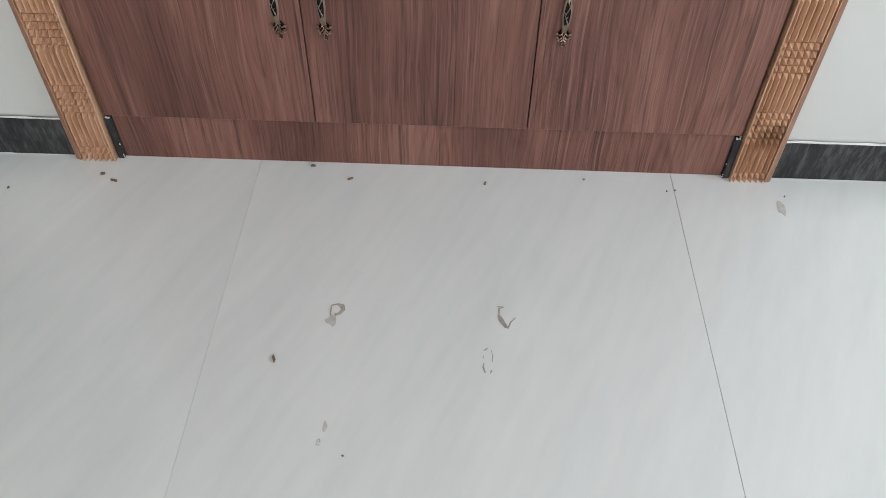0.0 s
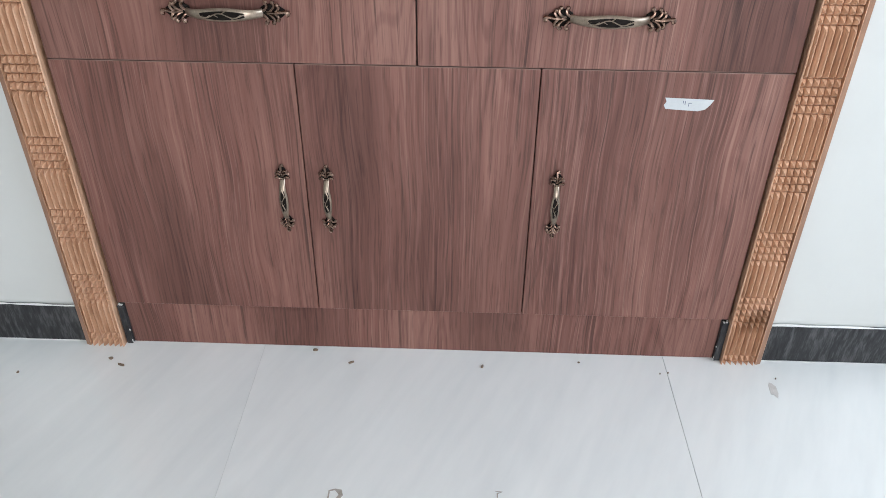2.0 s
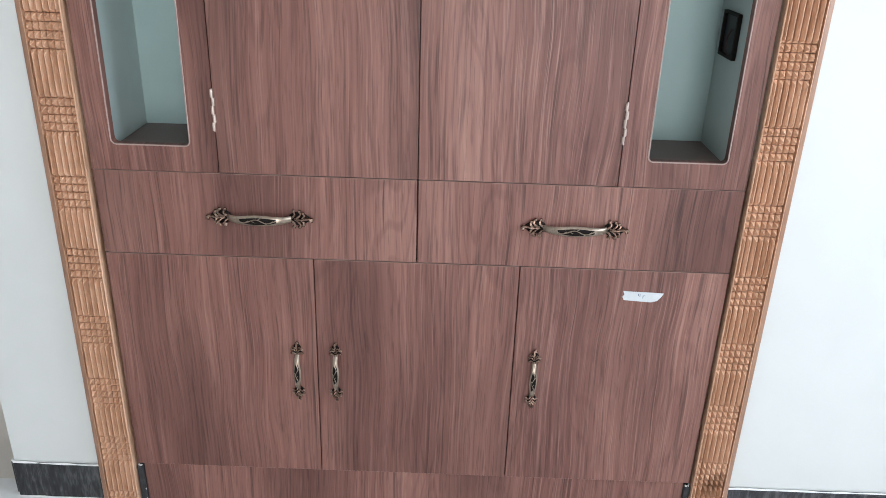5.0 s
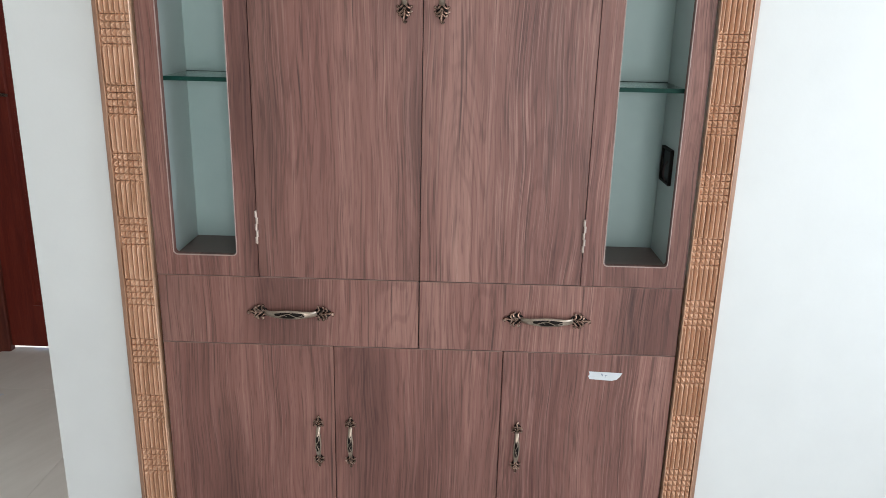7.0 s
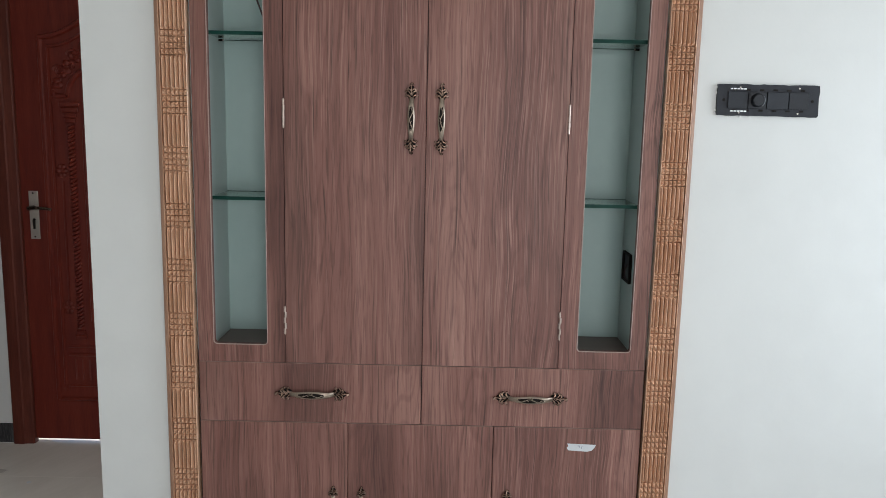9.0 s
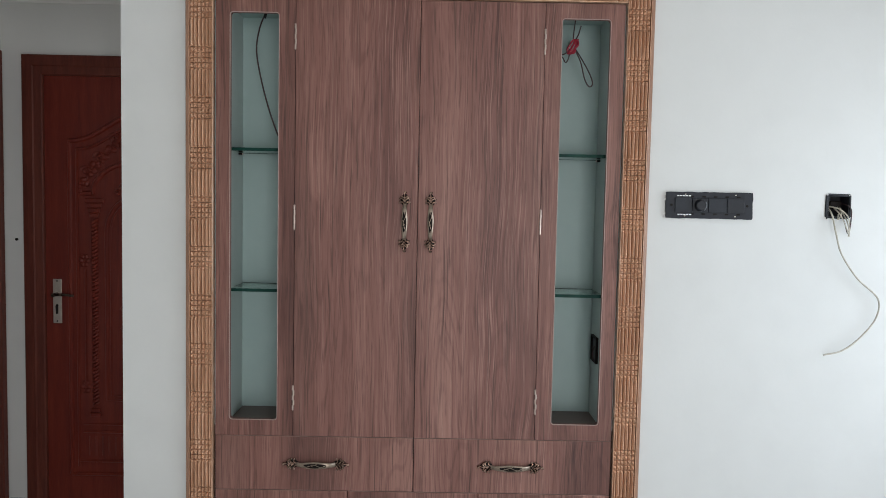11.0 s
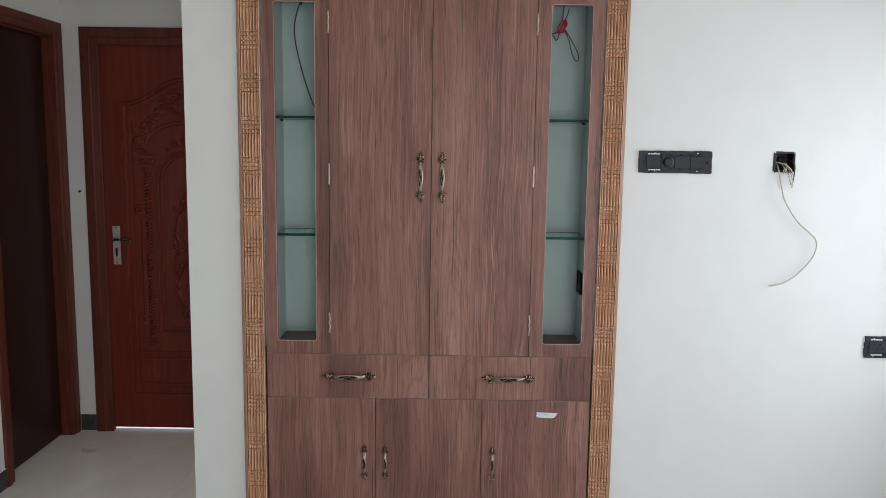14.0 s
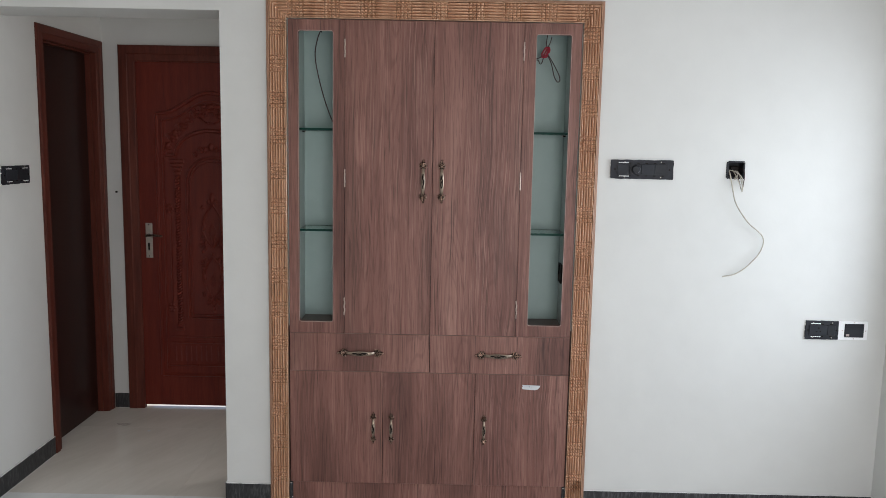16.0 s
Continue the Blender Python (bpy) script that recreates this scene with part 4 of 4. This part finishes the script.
def niche_cables():
    t = thing("loose_cable", (-0.48, 0.12, 2.03), "thin dark red cable hanging in the display niche", "cable")
    p = curve([(-0.472, 0.12, 2.03), (-0.49, 0.12, 1.985), (-0.5, 0.12, 1.92), (-0.488, 0.12, 1.84), (-0.46, 0.12, 1.735), (-0.425, 0.12, 1.645), (-0.395, 0.13, 1.6195)], 6)
    part("cable", tube(bmesh.new(), p, 0.0024, 6), WIREDK, t, smooth=True)
    part("cable_end", tube(bmesh.new(), [(-0.471, 0.119, 2.03), (-0.476, 0.119, 2.012)], 0.0045, 6), BLACKPL, t)
    t = thing("knotted_cable", (0.46, 0.12, 2.03), "dark cables tied in a red knot in the display niche", "cable")
    rnd = random.Random(5)
    for k in range(3):
        a = rnd.uniform(0, 6)
        pts = [(0.459 + 0.017 * math.cos(a + i * 0.55) * (0.8 + 0.2 * math.sin(i * 1.3 + k)), 0.12 - 0.006 * math.sin(i * 0.9 + k), 1.947 + 0.021 * math.sin(a + i * 0.6 + k)) for i in range(16)]
        part("knot_loop", tube(bmesh.new(), curve(pts, 3), 0.0026, 6), WIRERED, t, "red cable wound in a knot", smooth=True)
    for p in ([(0.466, 0.12, 2.03), (0.462, 0.12, 1.995), (0.46, 0.12, 1.965)], [(0.483, 0.12, 2.01), (0.476, 0.12, 1.985), (0.466, 0.12, 1.965)],
              [(0.468, 0.12, 1.94), (0.49, 0.115, 1.905), (0.514, 0.11, 1.86), (0.521, 0.11, 1.835), (0.511, 0.11, 1.827), (0.497, 0.112, 1.85), (0.484, 0.115, 1.9), (0.468, 0.12, 1.935)],
              [(0.45, 0.12, 1.94), (0.435, 0.12, 1.925), (0.415, 0.12, 1.922), (0.4, 0.12, 1.93)], [(0.452, 0.12, 1.935), (0.446, 0.12, 1.908), (0.438, 0.12, 1.9), (0.428, 0.12, 1.915), (0.41, 0.12, 1.915)]):
        part("cable", tube(bmesh.new(), curve(p, 5), 0.002, 6), WIREDK, t, smooth=True)
    # open outlet box in the side of the niche
    b = thing("outlet_box", (0.56, 0.13, 1.03), "small open dark outlet box in the niche side", "outlet box")
    bm = bmesh.new()
    for y0, y1, z0, z1 in ((0.085, 0.09, 0.98, 1.06), (0.16, 0.165, 0.98, 1.06), (0.09, 0.16, 0.98, 0.985), (0.09, 0.16, 1.055, 1.06)):
        box(bm, 0.552, 0.5598, y0, y1, z0, z1)
    part("rim", bm, BLACKENED, b)
    part("box", boxed(0.5575, 0.5598, 0.0905, 0.1595, 0.9855, 1.0545), BLACKPL, b)
    part("cable", tube(bmesh.new(), curve([(0.557, 0.12, 1.03), (0.55, 0.118, 1.015), (0.549, 0.116, 0.998), (0.554, 0.115, 0.985)], 4), 0.0018, 6), WIREDK, b)


niche_cables()


def tape():
    t = thing("tape_strip", (0.433, -0.0005, 0.546), "torn strip of white masking tape with faint pen marks", "tape")
    bm = slab(bmesh.new(), [(0.395, 0.557), (0.398, 0.55), (0.3945, 0.5445), (0.398, 0.538), (0.42, 0.5365), (0.45, 0.535), (0.461, 0.538), (0.468, 0.546), (0.4725, 0.5545), (0.45, 0.5555), (0.42, 0.5562)], -0.0008, -0.0002)
    s = part("strip", bm, TAPE, t)
    for x0, x1, z0, z1 in ((0.424, 0.4252, 0.548, 0.5525), (0.427, 0.4282, 0.546, 0.552), (0.433, 0.4342, 0.543, 0.549), (0.4342, 0.438, 0.548, 0.549)):
        part("pen_mark", boxed(x0, x1, -0.0011, -0.0008, z0, z1), INK, s)


tape()


# ---- crumbs and dried smears on the floor ----
def blob(rnd, cx, cy, rx, ry, n=11):
    return [(cx + rx * math.cos(2 * math.pi * i / n) * rnd.uniform(0.5, 1.2), cy + ry * math.sin(2 * math.pi * i / n) * rnd.uniform(0.5, 1.2)) for i in range(n)]


def chip(x, y, l, w, turn, seed):
    rnd = random.Random(seed)
    bm = slab(bmesh.new(), blob(rnd, 0, 0, l, w, 8), 0.0, 0.003 + 0.3 * w)
    bm.transform(Matrix.Translation((x, y, 0)) @ Matrix.Rotation(radians(turn), 4, "Z") @ Matrix.Rotation(radians(90), 4, "X"))
    bm.transform(Matrix.Translation((0, 0, -min(v.co.z for v in bm.verts))))
    bmesh.ops.bevel(bm, geom=bm.edges[:], offset=0.0006, segments=1, affect="EDGES")
    o = Vector((x, y, 0))
    tagged(part("wood_chip", bm, DEBRIS, shift=o), "small brown wood chip on the floor tiles", "debris", "chips on the floor")


for i, (x, y, l, w, a) in enumerate(((0.124, -0.038, 0.0045, 0.0028, 70), (-0.134, -0.037, 0.008, 0.0025, 25), (-0.206, -0.455, 0.0075, 0.0026, 100), (-0.609, -0.046, 0.006, 0.0035, 20), (-0.581, -0.064, 0.009, 0.003, -20),
                                     (-0.774, -0.092, 0.003, 0.002, 80), (-0.211, -0.004, 0.006, 0.003, 0), (0.469, -0.043, 0.0025, 0.0015, 90), (0.485, -0.04, 0.002, 0.0015, 0), (-0.079, -0.614, 0.0022, 0.0015, 0), (0.69, -0.047, 0.002, 0.0015, 30), (0.314, -0.018, 0.003, 0.0016, 10))):
    chip(x, y, l, w, a, i)


def smear(x, y, rx, ry, seed, mat, fill=False, gap=0.25):
    """A dried ring or film of glue, under a millimetre thick."""
    rnd = random.Random(seed)
    pts = blob(rnd, x, y, rx, ry, 10)
    bm = bmesh.new()
    if fill:
        vs = [bm.verts.new((px, py, 0.0006)) for px, py in pts]
        f = bm.faces.new(vs)
        ex = bmesh.ops.extrude_face_region(bm, geom=[f])
        for v in ex["geom"]:
            if isinstance(v, bmesh.types.BMVert):
                v.co.z = 0.0
    else:
        c = curve([(px, py, 0.0004) for px, py in pts], 3)
        run = []
        for k, p in enumerate(c):
            if rnd.random() < gap * 0.25 and len(run) > 2:
                tube(bm, run, [rnd.uniform(0.0005, 0.0016) for _ in run], 5)
                run = []
            run.append(p)
        if len(run) > 1:
            tube(bm, run, [rnd.uniform(0.0005, 0.0016) for _ in run], 5)
        for v in bm.verts:
            v.co.z = max(0.0, v.co.z * 0.5)
    tagged(part("glue_smear", bm, mat, shift=Vector((x, y, 0))), "thin dried glue smear on the tiles", "stain", "smears on the floor")


def stroke(x, y, runs, mat):
    """A smear dragged in a few short strokes: each a run of (dx, dy, half width)."""
    bm = bmesh.new()
    for run in runs:
        tube(bm, [(x + dx, y + dy, 0.0004) for dx, dy, w in run], [w for dx, dy, w in run], 6)
    for v in bm.verts:
        v.co.z = min(0.0008, max(0.0, v.co.z))
    tagged(part("glue_smear", bm, mat, shift=Vector((x, y, 0))), "thin dried glue smear on the tiles", "stain", "smears on the floor")


smear(-1.7, 0.92, 0.05, 0.022, 11, SMUDGE, True)
smear(-1.52, 0.83, 0.012, 0.01, 12, TAPE, True)
stroke(-0.121, -0.352, [[(-0.009, -0.012, 0.001), (-0.009, 0.008, 0.0016), (0.0, 0.011, 0.002), (0.008, 0.008, 0.005), (0.011, 0.0, 0.004), (0.006, -0.008, 0.003), (-0.002, -0.012, 0.003)]], SMUDGE)
smear(-0.126, -0.374, 0.01, 0.013, 3, PALE, True)
stroke(0.16, -0.357, [[(-0.016, 0.023, 0.0006), (-0.005, 0.022, 0.0012), (-0.013, 0.019, 0.0014), (-0.013, 0.008, 0.0012)], [(-0.014, 0.006, 0.002), (-0.01, -0.004, 0.0045), (-0.002, -0.019, 0.003), (0.001, -0.021, 0.0015), (0.006, -0.008, 0.0014), (0.014, 0.001, 0.0008)]], SMUDGE)
stroke(0.129, -0.441, [[(-0.007, 0.017, 0.0008), (-0.004, 0.02, 0.0013), (-0.001, 0.023, 0.0006)], [(0.004, 0.02, 0.0004), (0.007, 0.008, 0.0009), (0.006, -0.004, 0.0005)], [(-0.007, -0.006, 0.0007), (-0.008, -0.014, 0.0016), (-0.005, -0.024, 0.0012)], [(0.005, -0.019, 0.0014), (0.003, -0.025, 0.0008)], [(-0.008, 0.008, 0.0007), (-0.008, 0.003, 0.0006)]], SMUDGE)
smear(-0.111, -0.568, 0.004, 0.01, 6, PALE, True)
smear(-0.117, -0.594, 0.003, 0.007, 9, PALE, gap=1.4)
smear(0.676, -0.075, 0.011, 0.022, 7, PALE, True)

# ---- floor tiles, laid last ----
tile_mesh = {}
TX = [XL - 0.3, -1.1125, -0.3145, 0.4835, 1.2815, XR + 0.2]
TYS = [YB - 0.2, -3.92, -2.32, -0.72, 0.88, 2.48, 3.1]
for i in range(len(TX) - 1):
    # passage tiles have warm bounced light put into their colour, cut at the wall line
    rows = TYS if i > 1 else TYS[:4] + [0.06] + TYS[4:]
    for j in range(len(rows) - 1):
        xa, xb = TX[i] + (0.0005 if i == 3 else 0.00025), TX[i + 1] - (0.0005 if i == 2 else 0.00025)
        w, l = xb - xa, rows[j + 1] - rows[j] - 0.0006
        mat = WARMLIT_TILE if i < 2 and rows[j] > 0 else TILE
        key = (round(w, 3), round(l, 3), mat.name)
        if key not in tile_mesh:
            bm = boxed(-w / 2, w / 2, -l / 2, l / 2, -0.006, 0.0, bevel=0.0003)
            me = bpy.data.meshes.new("floor_tile")
            bm.to_mesh(me)
            bm.free()
            me.materials.append(mat)
            tile_mesh[key] = me
        ob = new("floor_tile", tile_mesh[key])
        ob.parent = floor
        ob.location = ((xa + xb) / 2, (rows[j] + rows[j + 1]) / 2, 0)
